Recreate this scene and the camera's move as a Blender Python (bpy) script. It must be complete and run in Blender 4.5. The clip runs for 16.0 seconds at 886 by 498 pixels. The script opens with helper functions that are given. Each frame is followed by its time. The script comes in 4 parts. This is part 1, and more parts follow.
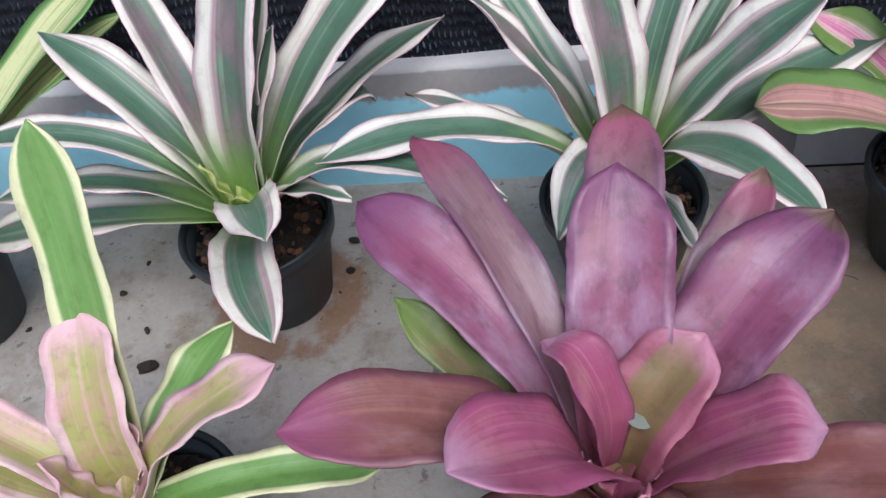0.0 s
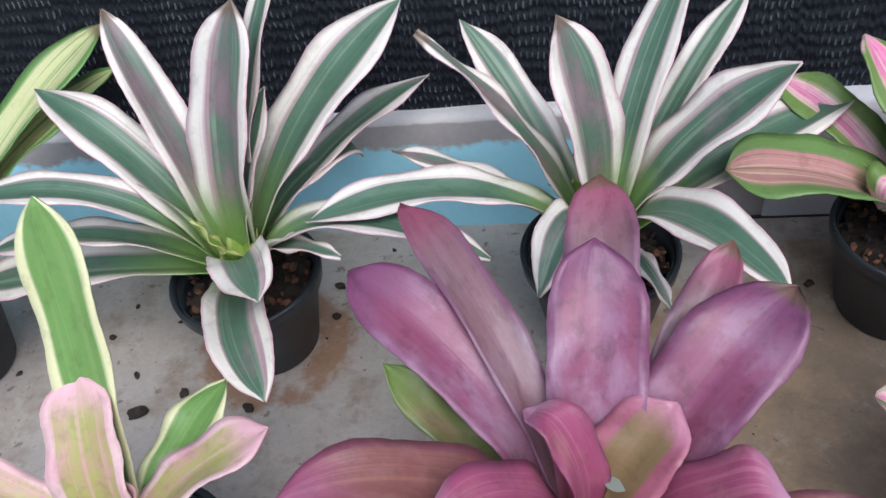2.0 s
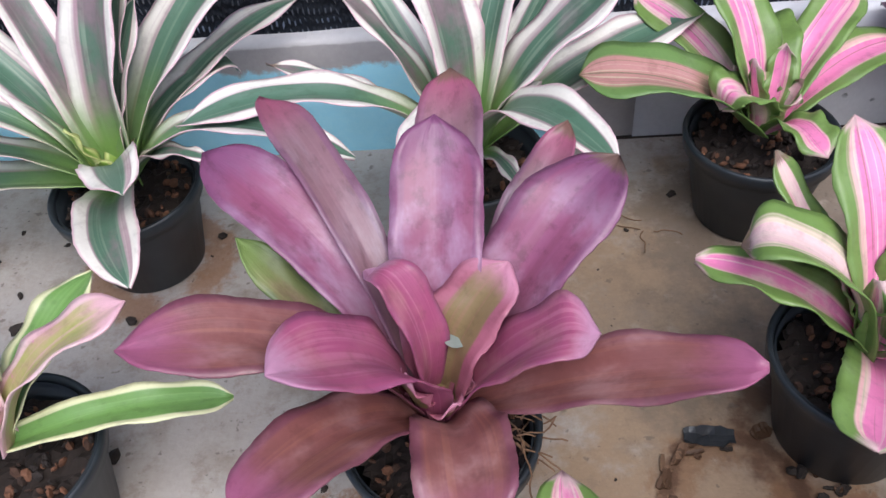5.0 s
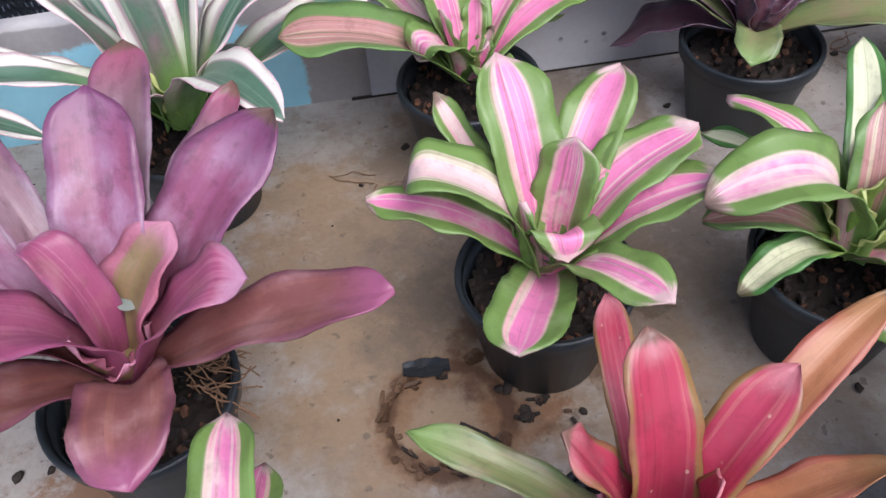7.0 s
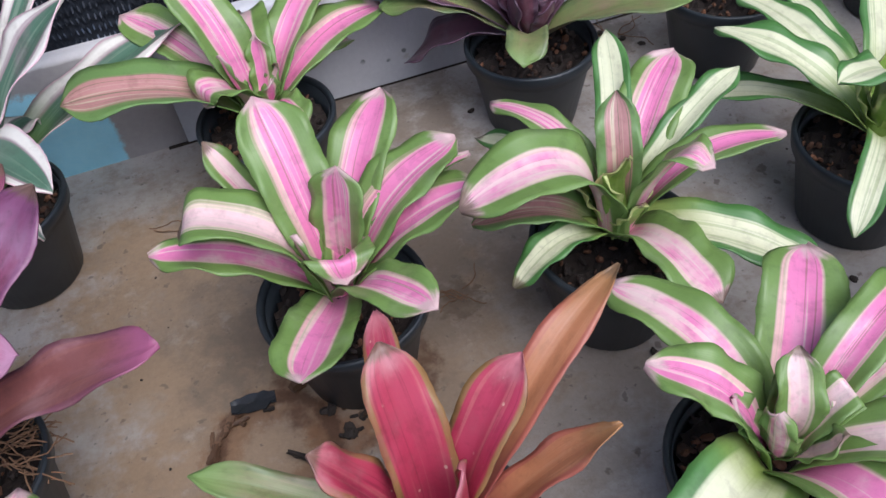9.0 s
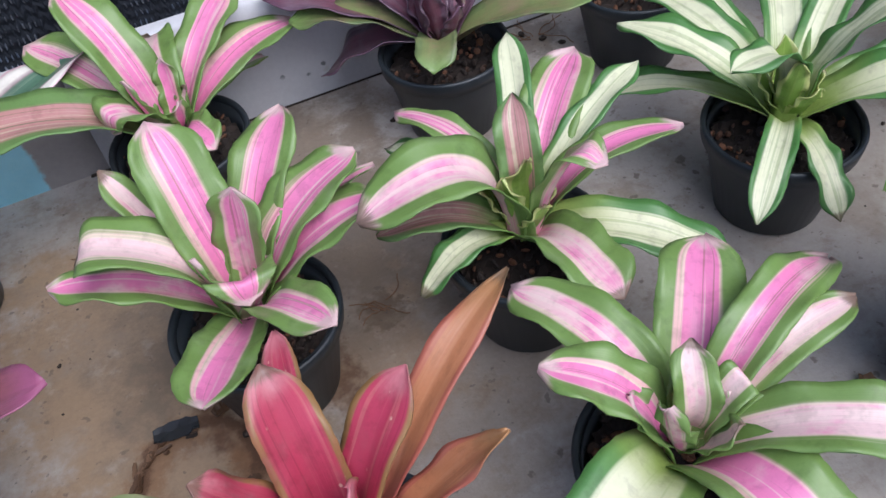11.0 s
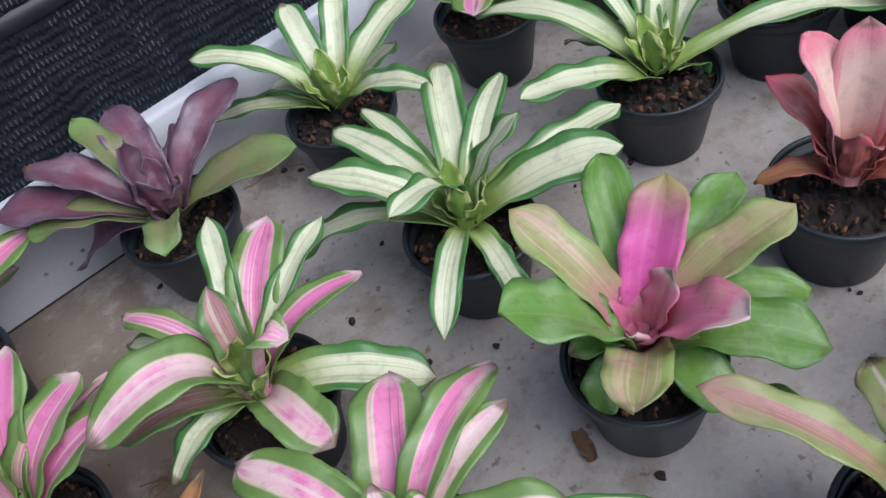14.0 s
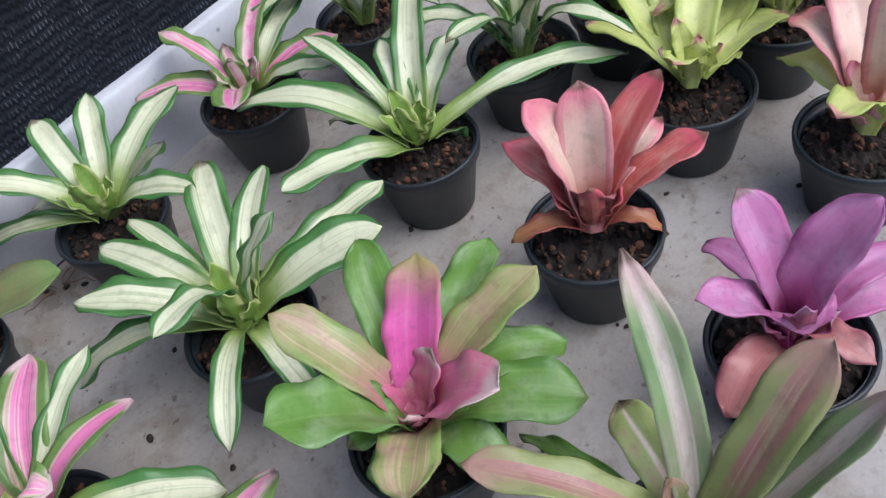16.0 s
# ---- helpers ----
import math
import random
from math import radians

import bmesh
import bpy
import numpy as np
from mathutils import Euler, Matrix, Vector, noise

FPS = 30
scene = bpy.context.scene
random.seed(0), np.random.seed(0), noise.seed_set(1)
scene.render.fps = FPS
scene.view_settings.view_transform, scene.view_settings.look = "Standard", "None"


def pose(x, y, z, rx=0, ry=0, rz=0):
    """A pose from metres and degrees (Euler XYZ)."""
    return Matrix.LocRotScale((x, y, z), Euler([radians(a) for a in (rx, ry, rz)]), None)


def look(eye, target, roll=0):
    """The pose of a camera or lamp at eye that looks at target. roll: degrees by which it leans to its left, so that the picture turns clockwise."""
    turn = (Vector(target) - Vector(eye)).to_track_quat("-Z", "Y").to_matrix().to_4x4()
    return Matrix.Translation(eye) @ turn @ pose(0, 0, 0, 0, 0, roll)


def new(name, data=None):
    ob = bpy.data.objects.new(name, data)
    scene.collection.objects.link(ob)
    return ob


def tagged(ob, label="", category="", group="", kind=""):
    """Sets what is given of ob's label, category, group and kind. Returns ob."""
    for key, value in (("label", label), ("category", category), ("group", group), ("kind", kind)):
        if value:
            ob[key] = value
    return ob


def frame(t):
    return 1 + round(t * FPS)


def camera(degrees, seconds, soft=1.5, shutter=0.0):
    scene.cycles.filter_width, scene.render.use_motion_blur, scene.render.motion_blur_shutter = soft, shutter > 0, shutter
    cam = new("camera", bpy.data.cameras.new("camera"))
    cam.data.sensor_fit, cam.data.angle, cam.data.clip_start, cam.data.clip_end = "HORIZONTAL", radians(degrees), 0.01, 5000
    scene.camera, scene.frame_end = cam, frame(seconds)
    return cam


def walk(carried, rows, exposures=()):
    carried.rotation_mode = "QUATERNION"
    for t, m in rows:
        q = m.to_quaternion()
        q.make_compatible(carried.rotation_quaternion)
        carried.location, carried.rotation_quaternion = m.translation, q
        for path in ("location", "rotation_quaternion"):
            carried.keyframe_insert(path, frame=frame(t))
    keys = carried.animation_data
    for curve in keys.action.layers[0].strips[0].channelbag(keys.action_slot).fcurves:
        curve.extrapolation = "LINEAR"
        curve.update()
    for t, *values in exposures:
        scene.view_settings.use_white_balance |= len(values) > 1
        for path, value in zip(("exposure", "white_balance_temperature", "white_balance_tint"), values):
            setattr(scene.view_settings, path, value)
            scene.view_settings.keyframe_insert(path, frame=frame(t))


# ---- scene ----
cam = camera(55.9, 16.0)
PATH = [
    (0, (0.089, 0.094, 0.624), (-0.221, 1.484, -0.779), -10.8),
    (0.5, (0.084, 0.113, 0.656), (-0.22, 1.492, -0.761), -9.0),
    (0.8, (0.081, 0.115, 0.673), (-0.269, 1.498, -0.729), -10.5),
    (1, (0.081, 0.113, 0.669), (-0.209, 1.502, -0.741), -9.1),
    (1.5, (0.085, 0.106, 0.671), (-0.194, 1.53, -0.705), -9.7),
    (2, (0.089, 0.101, 0.671), (-0.17, 1.516, -0.719), -9.0),
    (2.5, (0.097, 0.094, 0.664), (-0.144, 1.508, -0.729), -8.6),
    (3, (0.101, 0.075, 0.656), (-0.114, 1.499, -0.731), -8.7),
    (3.2, (0.106, 0.074, 0.648), (-0.089, 1.488, -0.752), -8.0),
    (5.3, (0.155, 0.011, 0.626), (0.074, 1.402, -0.809), -5.3),
    (5.5, (0.155, 0.001, 0.618), (0.115, 1.371, -0.838), -4.6),
    (5.8, (0.183, -0.003, 0.612), (0.175, 1.363, -0.848), -4.9),
    (6, (0.211, -0.002, 0.615), (0.226, 1.361, -0.848), -4.6),
    (6.5, (0.273, -0.014, 0.62), (0.344, 1.347, -0.844), -5.2),
    (7, (0.301, -0.019, 0.628), (0.457, 1.321, -0.848), -4.2),
    (7.5, (0.337, -0.029, 0.637), (0.572, 1.29, -0.848), -4.3),
    (8, (0.37, -0.036, 0.645), (0.651, 1.286, -0.829), -5.1),
    (8.5, (0.392, -0.047, 0.659), (0.667, 1.304, -0.789), -6.8),
    (8.7, (0.401, -0.053, 0.657), (0.707, 1.263, -0.818), -7.0),
    (10.8, (0.454, -0.072, 0.647), (0.82, 1.226, -0.83), -9.8),
    (11, (0.469, -0.076, 0.647), (0.842, 1.222, -0.828), -10.2),
    (11.5, (0.506, -0.085, 0.657), (0.935, 1.198, -0.816), -10.4),
    (12, (0.552, -0.096, 0.694), (1.021, 1.16, -0.79), -11.1),
    (12.5, (0.582, -0.11, 0.718), (1.094, 1.124, -0.77), -12.6),
    (13, (0.618, -0.136, 0.744), (1.146, 1.112, -0.728), -17.5),
    (13.5, (0.641, -0.151, 0.757), (1.222, 1.06, -0.724), -16.8),
    (14, (0.654, -0.162, 0.762), (1.237, 1.062, -0.709), -18.7),
    (14.5, (0.669, -0.173, 0.772), (1.308, 1.02, -0.701), -18.3),
    (15, (0.695, -0.188, 0.779), (1.402, 0.964, -0.695), -19.1),
    (15.2, (0.71, -0.194, 0.788), (1.455, 0.945, -0.678), -18.7),
    (15.5, (0.722, -0.209, 0.793), (1.513, 0.917, -0.658), -19.2),
    (16, (0.744, -0.212, 0.782), (1.608, 0.822, -0.697), -17.3),
]
walk(cam, [(t, look(eye, target, roll)) for t, eye, target, roll in PATH],
     [(0, -0.04, 5950, 8), (3, 0.0, 5950, 9), (5.5, 0.26, 6000, 12), (7, 0.30, 6000, 13), (8, 0.05, 5900, 13), (8.5, 0.06, 5850, 12), (11, 0.08, 5750, 11), (12.5, -0.10, 5750, 10), (13.5, -0.13, 5700, 9), (16, -0.07, 5750, 9)])

# ---- light ----
world = bpy.data.worlds.new("sky")
scene.world = world
world.use_nodes = True
wn = world.node_tree.nodes
sky = wn.new("ShaderNodeTexSky")
sky.sky_type, sky.sun_disc = "NISHITA", False
sky.sun_elevation, sky.sun_rotation = radians(58), radians(150)
sky.air_density, sky.dust_density = 1.0, 4.0
world.node_tree.links.new(sky.outputs[0], wn["Background"].inputs[0])
wn["Background"].inputs[1].default_value = 0.15
sun = new("sun", bpy.data.lights.new("sun", "SUN"))
sun.data.energy, sun.data.angle, sun.data.color = 2.0, radians(50), (1.0, 0.985, 0.965)
sun.matrix_world = look((1.0, -1.8, 4.0), (0.4, 0.4, 0.0))

# ---- material helpers ----


class Nodes:
    """A small builder for node materials."""

    def __init__(self, name):
        self.mat = bpy.data.materials.new(name)
        self.mat.use_nodes = True
        self.tree = self.mat.node_tree
        self.bsdf = self.tree.nodes["Principled BSDF"]

    def add(self, kind, **settings):
        n = self.tree.nodes.new(kind)
        for key, value in settings.items():
            setattr(n, key, value)
        return n

    def link(self, a, b):
        self.tree.links.new(a, b)

    def put(self, socket, value):
        if isinstance(value, bpy.types.NodeSocket):
            self.link(value, socket)
        else:
            socket.default_value = value

    def math(self, op, a, b=0.0, c=0.0, clamp=False):
        n = self.add("ShaderNodeMath", operation=op, use_clamp=clamp)
        for s, v in zip(n.inputs, (a, b, c)):
            self.put(s, v)
        return n.outputs[0]

    def mix(self, f, a, b, blend="MIX"):
        n = self.add("ShaderNodeMix", data_type="RGBA", blend_type=blend)
        for s, v in zip((n.inputs[0], n.inputs[6], n.inputs[7]), (f, a, b)):
            self.put(s, (*v, 1) if isinstance(v, tuple) and len(v) == 3 else v)
        return n.outputs[2]

    def step(self, x, lo, hi):
        n = self.add("ShaderNodeMapRange", interpolation_type="SMOOTHSTEP")
        for s, v in zip(n.inputs, (x, lo, hi)):
            self.put(s, v)
        return n.outputs[0]

    def noise(self, vec, scale, detail=3.0, rough=0.55, w=None):
        n = self.add("ShaderNodeTexNoise", noise_dimensions="4D" if w is not None else "3D")
        self.put(n.inputs["Vector"], vec)
        n.inputs["Scale"].default_value = scale
        n.inputs["Detail"].default_value, n.inputs["Roughness"].default_value = detail, rough
        if w is not None:
            self.put(n.inputs["W"], w)
        return n.outputs[0]

    def xyz(self, x, y, z=0.0):
        n = self.add("ShaderNodeCombineXYZ")
        for s, v in zip(n.inputs, (x, y, z)):
            self.put(s, v)
        return n.outputs[0]

    def bump(self, height, strength, distance):
        n = self.add("ShaderNodeBump")
        n.inputs["Strength"].default_value, n.inputs["Distance"].default_value = strength, distance
        self.put(n.inputs["Height"], height)
        self.link(n.outputs[0], self.bsdf.inputs["Normal"])

    def done(self, color, rough):
        self.put(self.bsdf.inputs["Base Color"], (*color, 1) if isinstance(color, tuple) else color)
        self.put(self.bsdf.inputs["Roughness"], rough)
        return self.mat

    def place(self):
        return self.add("ShaderNodeTexCoord").outputs["Object"]


def leaf_material(name, centre, margin, line, margin_at=0.55, fray=0.12, edge=None, edge_at=0.9, lines=0.5,
                  base=None, tip=None, tip_at=0.75, blotch=None, blotch_amount=0.0, rough=0.34, fine=9.0, flush=None, trim=None, spots=None, thread=None, flush_at=0.72, mottled=0.35):
    """A strap leaf: colours run lengthwise, from the mid line to the margin, with fine streaks."""
    n = Nodes(name)
    uv = n.add("ShaderNodeSeparateXYZ")
    n.link(n.add("ShaderNodeTexCoord").outputs["UV"], uv.inputs[0])
    u, v = uv.outputs[0], uv.outputs[1]
    rnd = n.add("ShaderNodeObjectInfo").outputs["Random"]
    seed = n.math("MULTIPLY", rnd, 37.0)
    across = n.math("ABSOLUTE", n.math("MULTIPLY_ADD", u, 2.0, -1.0))
    streak = n.noise(n.xyz(n.math("MULTIPLY", u, fine), n.math("MULTIPLY", v, 0.35)), 1.0, 2.0, 0.6, seed)
    hair = n.noise(n.xyz(n.math("MULTIPLY", u, fine * 2.4), n.math("MULTIPLY", v, 0.6)), 1.0, 2.0, 0.6, seed)
    cloud = n.noise(n.xyz(n.math("MULTIPLY", u, 2.0), n.math("MULTIPLY", v, 4.0)), 1.0, 4.0, 0.6, seed)
    mid = n.mix(n.math("MULTIPLY", n.step(streak, 0.54, 0.6), lines), centre, line)
    mid = n.mix(n.math("MULTIPLY", n.step(hair, 0.57, 0.63), lines * (0.85 if thread else 0.6)), mid, thread or line)
    if flush:
        mid = n.mix(n.math("MULTIPLY", n.step(n.math("MULTIPLY_ADD", rnd, 0.5, cloud), flush_at, flush_at + 0.3), 0.85), mid, flush)
    bound = n.math("MULTIPLY_ADD", n.math("SUBTRACT", streak, 0.5), fray * 4.0, across)
    if trim:
        mid = n.mix(n.math("MULTIPLY", n.step(bound, margin_at - 0.16, margin_at - 0.06), 0.55), mid, trim)
    color = n.mix(n.step(bound, margin_at - 0.07, margin_at + 0.07), mid, margin)
    if edge:
        bound = n.math("MULTIPLY_ADD", n.math("SUBTRACT", streak, 0.5), fray, across)
        color = n.mix(n.step(bound, edge_at - 0.05, edge_at + 0.05), color, edge)
    if blotch:
        f = n.math("MULTIPLY", n.step(cloud, 0.42, 0.72), blotch_amount)
        color = n.mix(f, color, blotch)
    if spots:
        dots = n.add("ShaderNodeTexVoronoi", voronoi_dimensions="4D")
        n.link(n.xyz(n.math("MULTIPLY", u, 6.0), n.math("MULTIPLY", v, 16.0)), dots.inputs["Vector"])
        n.link(seed, dots.inputs["W"])
        dots.inputs["Scale"].default_value = 1.0
        f = n.math("MULTIPLY", n.step(dots.outputs["Distance"], 0.20, 0.12), n.step(cloud, 0.45, 0.6))
        color = n.mix(n.math("MULTIPLY", f, 0.8), color, spots)
    if base:
        color = n.mix(n.step(n.math("MULTIPLY_ADD", cloud, 0.3, v), 0.62, 0.22), color, base)
    if tip:
        color = n.mix(n.step(n.math("MULTIPLY_ADD", n.math("SUBTRACT", cloud, 0.5), 0.3, v), tip_at, 1.0), color, tip)
    worn = n.math("MULTIPLY", n.step(n.math("MULTIPLY_ADD", n.math("SUBTRACT", hair, 0.5), 0.06, v), 0.95, 0.985), n.step(rnd, 0.74, 0.78))
    color = n.mix(n.math("MULTIPLY", worn, 0.8), color, (0.15, 0.10, 0.06))
    fleck = n.noise(n.xyz(n.math("MULTIPLY", u, 14.0), n.math("MULTIPLY", v, 40.0)), 1.0, 3.0, 0.7, seed)
    color = n.mix(n.math("MULTIPLY", n.step(fleck, 0.70, 0.78), 0.45), color, (0.20, 0.12, 0.08))
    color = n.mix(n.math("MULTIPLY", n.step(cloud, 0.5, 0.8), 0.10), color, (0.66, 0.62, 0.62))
    mottle = n.noise(n.xyz(n.math("MULTIPLY", u, 4.0), n.math("MULTIPLY", v, 11.0)), 1.0, 5.0, 0.65, n.math("ADD", seed, 5.0))
    color = n.mix(n.math("MULTIPLY", n.step(mottle, 0.50, 0.66), mottled), color, (0.52, 0.50, 0.47), "MULTIPLY")
    grain = n.noise(n.place(), 260.0, 3.0)
    color = n.mix(n.math("MULTIPLY", grain, 0.28), color, (0.5, 0.5, 0.5), "MULTIPLY")
    n.bump(n.math("ADD", n.math("MULTIPLY", hair, 0.7), n.math("MULTIPLY", grain, 0.3)), 0.2, 0.002)
    n.bsdf.inputs["Subsurface Weight"].default_value = 0.0
    n.bsdf.inputs["Specular IOR Level"].default_value = 0.45
    return n.done(color, n.math("MULTIPLY_ADD", cloud, 0.25, rough - 0.1))


PINK, CREAM, WHITE, LEAFGREEN = (0.78, 0.23, 0.45), (0.73, 0.73, 0.50), (0.82, 0.78, 0.71), (0.17, 0.275, 0.072)
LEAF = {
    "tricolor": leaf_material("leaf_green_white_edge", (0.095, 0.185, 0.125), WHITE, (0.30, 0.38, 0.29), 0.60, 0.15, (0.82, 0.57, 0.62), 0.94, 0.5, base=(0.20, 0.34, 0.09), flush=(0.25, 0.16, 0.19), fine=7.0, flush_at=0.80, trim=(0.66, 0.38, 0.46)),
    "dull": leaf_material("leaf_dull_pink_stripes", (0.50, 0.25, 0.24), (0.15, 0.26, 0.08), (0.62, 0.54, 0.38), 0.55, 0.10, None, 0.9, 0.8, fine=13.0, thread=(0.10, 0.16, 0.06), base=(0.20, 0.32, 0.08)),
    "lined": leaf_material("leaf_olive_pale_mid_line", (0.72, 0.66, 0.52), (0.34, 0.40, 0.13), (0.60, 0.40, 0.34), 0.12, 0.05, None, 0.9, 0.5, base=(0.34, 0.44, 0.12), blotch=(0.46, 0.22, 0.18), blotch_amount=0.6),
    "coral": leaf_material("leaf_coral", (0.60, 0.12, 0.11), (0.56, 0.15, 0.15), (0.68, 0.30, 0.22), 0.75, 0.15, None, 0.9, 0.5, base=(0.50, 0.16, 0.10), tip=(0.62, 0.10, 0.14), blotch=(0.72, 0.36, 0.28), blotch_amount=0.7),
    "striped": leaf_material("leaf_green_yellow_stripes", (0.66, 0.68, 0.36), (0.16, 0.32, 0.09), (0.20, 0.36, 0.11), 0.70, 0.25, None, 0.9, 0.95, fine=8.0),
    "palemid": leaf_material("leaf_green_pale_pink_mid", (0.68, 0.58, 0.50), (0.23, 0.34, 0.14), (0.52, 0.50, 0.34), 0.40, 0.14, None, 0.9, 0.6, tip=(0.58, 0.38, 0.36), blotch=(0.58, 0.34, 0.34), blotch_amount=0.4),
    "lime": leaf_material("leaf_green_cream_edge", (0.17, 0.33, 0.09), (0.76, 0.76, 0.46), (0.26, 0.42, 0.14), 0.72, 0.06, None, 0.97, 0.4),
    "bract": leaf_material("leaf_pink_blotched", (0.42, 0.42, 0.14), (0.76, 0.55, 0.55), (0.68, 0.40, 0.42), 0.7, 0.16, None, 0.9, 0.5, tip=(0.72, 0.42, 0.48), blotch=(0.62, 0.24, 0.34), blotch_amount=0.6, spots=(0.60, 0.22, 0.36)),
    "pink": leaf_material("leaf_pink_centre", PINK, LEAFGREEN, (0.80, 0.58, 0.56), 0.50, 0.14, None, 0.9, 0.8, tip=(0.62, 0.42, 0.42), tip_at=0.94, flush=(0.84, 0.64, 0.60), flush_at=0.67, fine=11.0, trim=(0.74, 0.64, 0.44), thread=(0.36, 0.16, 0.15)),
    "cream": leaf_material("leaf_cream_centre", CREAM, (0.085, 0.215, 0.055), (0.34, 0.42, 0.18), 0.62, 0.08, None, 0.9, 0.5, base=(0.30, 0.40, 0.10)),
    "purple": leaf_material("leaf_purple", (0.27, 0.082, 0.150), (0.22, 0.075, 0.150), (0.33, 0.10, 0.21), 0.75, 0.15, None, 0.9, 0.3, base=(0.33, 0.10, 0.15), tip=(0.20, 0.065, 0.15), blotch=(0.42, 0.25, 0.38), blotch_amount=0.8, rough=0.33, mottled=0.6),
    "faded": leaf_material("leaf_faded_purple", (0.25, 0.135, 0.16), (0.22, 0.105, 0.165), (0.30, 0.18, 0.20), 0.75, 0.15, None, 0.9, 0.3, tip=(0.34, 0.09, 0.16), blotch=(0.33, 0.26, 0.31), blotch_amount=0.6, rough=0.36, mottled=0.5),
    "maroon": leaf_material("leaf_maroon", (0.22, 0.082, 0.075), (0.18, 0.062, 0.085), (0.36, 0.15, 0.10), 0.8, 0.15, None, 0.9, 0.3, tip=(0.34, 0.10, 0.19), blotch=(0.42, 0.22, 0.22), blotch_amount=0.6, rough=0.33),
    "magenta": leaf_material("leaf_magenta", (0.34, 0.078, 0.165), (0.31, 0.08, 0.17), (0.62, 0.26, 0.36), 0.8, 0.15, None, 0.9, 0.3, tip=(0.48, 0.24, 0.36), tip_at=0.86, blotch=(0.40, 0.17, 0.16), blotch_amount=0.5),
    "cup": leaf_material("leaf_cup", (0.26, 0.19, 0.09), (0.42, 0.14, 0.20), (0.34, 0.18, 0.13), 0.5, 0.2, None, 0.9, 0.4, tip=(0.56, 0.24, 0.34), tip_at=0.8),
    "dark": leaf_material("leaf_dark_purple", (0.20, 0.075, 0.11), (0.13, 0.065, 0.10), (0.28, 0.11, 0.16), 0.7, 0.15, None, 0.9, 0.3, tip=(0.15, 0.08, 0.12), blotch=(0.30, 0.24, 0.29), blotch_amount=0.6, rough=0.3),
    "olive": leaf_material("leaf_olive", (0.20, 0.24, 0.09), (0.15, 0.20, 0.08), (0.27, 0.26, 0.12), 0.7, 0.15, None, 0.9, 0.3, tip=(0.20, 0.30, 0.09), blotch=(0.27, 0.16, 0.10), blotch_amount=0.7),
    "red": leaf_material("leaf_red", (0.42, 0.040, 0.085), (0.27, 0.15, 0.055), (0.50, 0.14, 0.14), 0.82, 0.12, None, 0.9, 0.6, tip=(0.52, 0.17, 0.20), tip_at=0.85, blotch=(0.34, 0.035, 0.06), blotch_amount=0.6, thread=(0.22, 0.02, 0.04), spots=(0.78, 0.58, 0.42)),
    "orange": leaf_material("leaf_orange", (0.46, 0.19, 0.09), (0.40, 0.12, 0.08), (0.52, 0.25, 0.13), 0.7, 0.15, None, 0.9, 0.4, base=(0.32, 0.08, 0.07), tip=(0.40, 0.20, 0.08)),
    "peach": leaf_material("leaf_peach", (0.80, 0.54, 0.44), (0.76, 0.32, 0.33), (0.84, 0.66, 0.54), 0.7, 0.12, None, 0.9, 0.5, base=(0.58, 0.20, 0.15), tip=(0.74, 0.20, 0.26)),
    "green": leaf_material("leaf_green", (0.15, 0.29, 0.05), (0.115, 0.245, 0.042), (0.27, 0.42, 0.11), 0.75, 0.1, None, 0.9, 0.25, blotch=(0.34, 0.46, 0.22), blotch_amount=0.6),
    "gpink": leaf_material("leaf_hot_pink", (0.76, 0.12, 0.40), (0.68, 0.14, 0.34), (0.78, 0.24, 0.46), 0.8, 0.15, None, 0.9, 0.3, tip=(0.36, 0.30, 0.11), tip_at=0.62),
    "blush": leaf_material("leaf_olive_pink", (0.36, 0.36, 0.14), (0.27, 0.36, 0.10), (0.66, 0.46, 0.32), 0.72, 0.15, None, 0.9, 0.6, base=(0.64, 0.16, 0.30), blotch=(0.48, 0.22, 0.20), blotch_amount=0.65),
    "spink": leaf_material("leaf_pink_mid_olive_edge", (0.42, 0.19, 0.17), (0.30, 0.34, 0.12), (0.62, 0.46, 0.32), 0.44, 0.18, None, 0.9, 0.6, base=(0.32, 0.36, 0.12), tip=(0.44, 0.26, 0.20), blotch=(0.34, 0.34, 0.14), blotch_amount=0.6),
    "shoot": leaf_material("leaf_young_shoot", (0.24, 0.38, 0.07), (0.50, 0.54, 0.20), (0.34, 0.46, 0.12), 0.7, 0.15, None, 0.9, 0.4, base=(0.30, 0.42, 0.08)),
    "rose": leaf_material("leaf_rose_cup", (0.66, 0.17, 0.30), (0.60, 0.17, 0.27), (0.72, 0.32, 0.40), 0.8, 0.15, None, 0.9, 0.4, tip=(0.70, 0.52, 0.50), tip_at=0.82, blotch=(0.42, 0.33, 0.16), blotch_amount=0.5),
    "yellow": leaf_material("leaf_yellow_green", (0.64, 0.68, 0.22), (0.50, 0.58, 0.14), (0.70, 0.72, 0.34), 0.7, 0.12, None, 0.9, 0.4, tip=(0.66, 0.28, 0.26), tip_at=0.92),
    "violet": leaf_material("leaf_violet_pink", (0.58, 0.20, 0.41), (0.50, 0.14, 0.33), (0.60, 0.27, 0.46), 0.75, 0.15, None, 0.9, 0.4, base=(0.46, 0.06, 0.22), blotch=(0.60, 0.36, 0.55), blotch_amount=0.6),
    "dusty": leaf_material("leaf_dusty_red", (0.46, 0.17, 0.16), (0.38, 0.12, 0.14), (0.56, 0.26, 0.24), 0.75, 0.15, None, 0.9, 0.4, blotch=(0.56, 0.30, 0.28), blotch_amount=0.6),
}


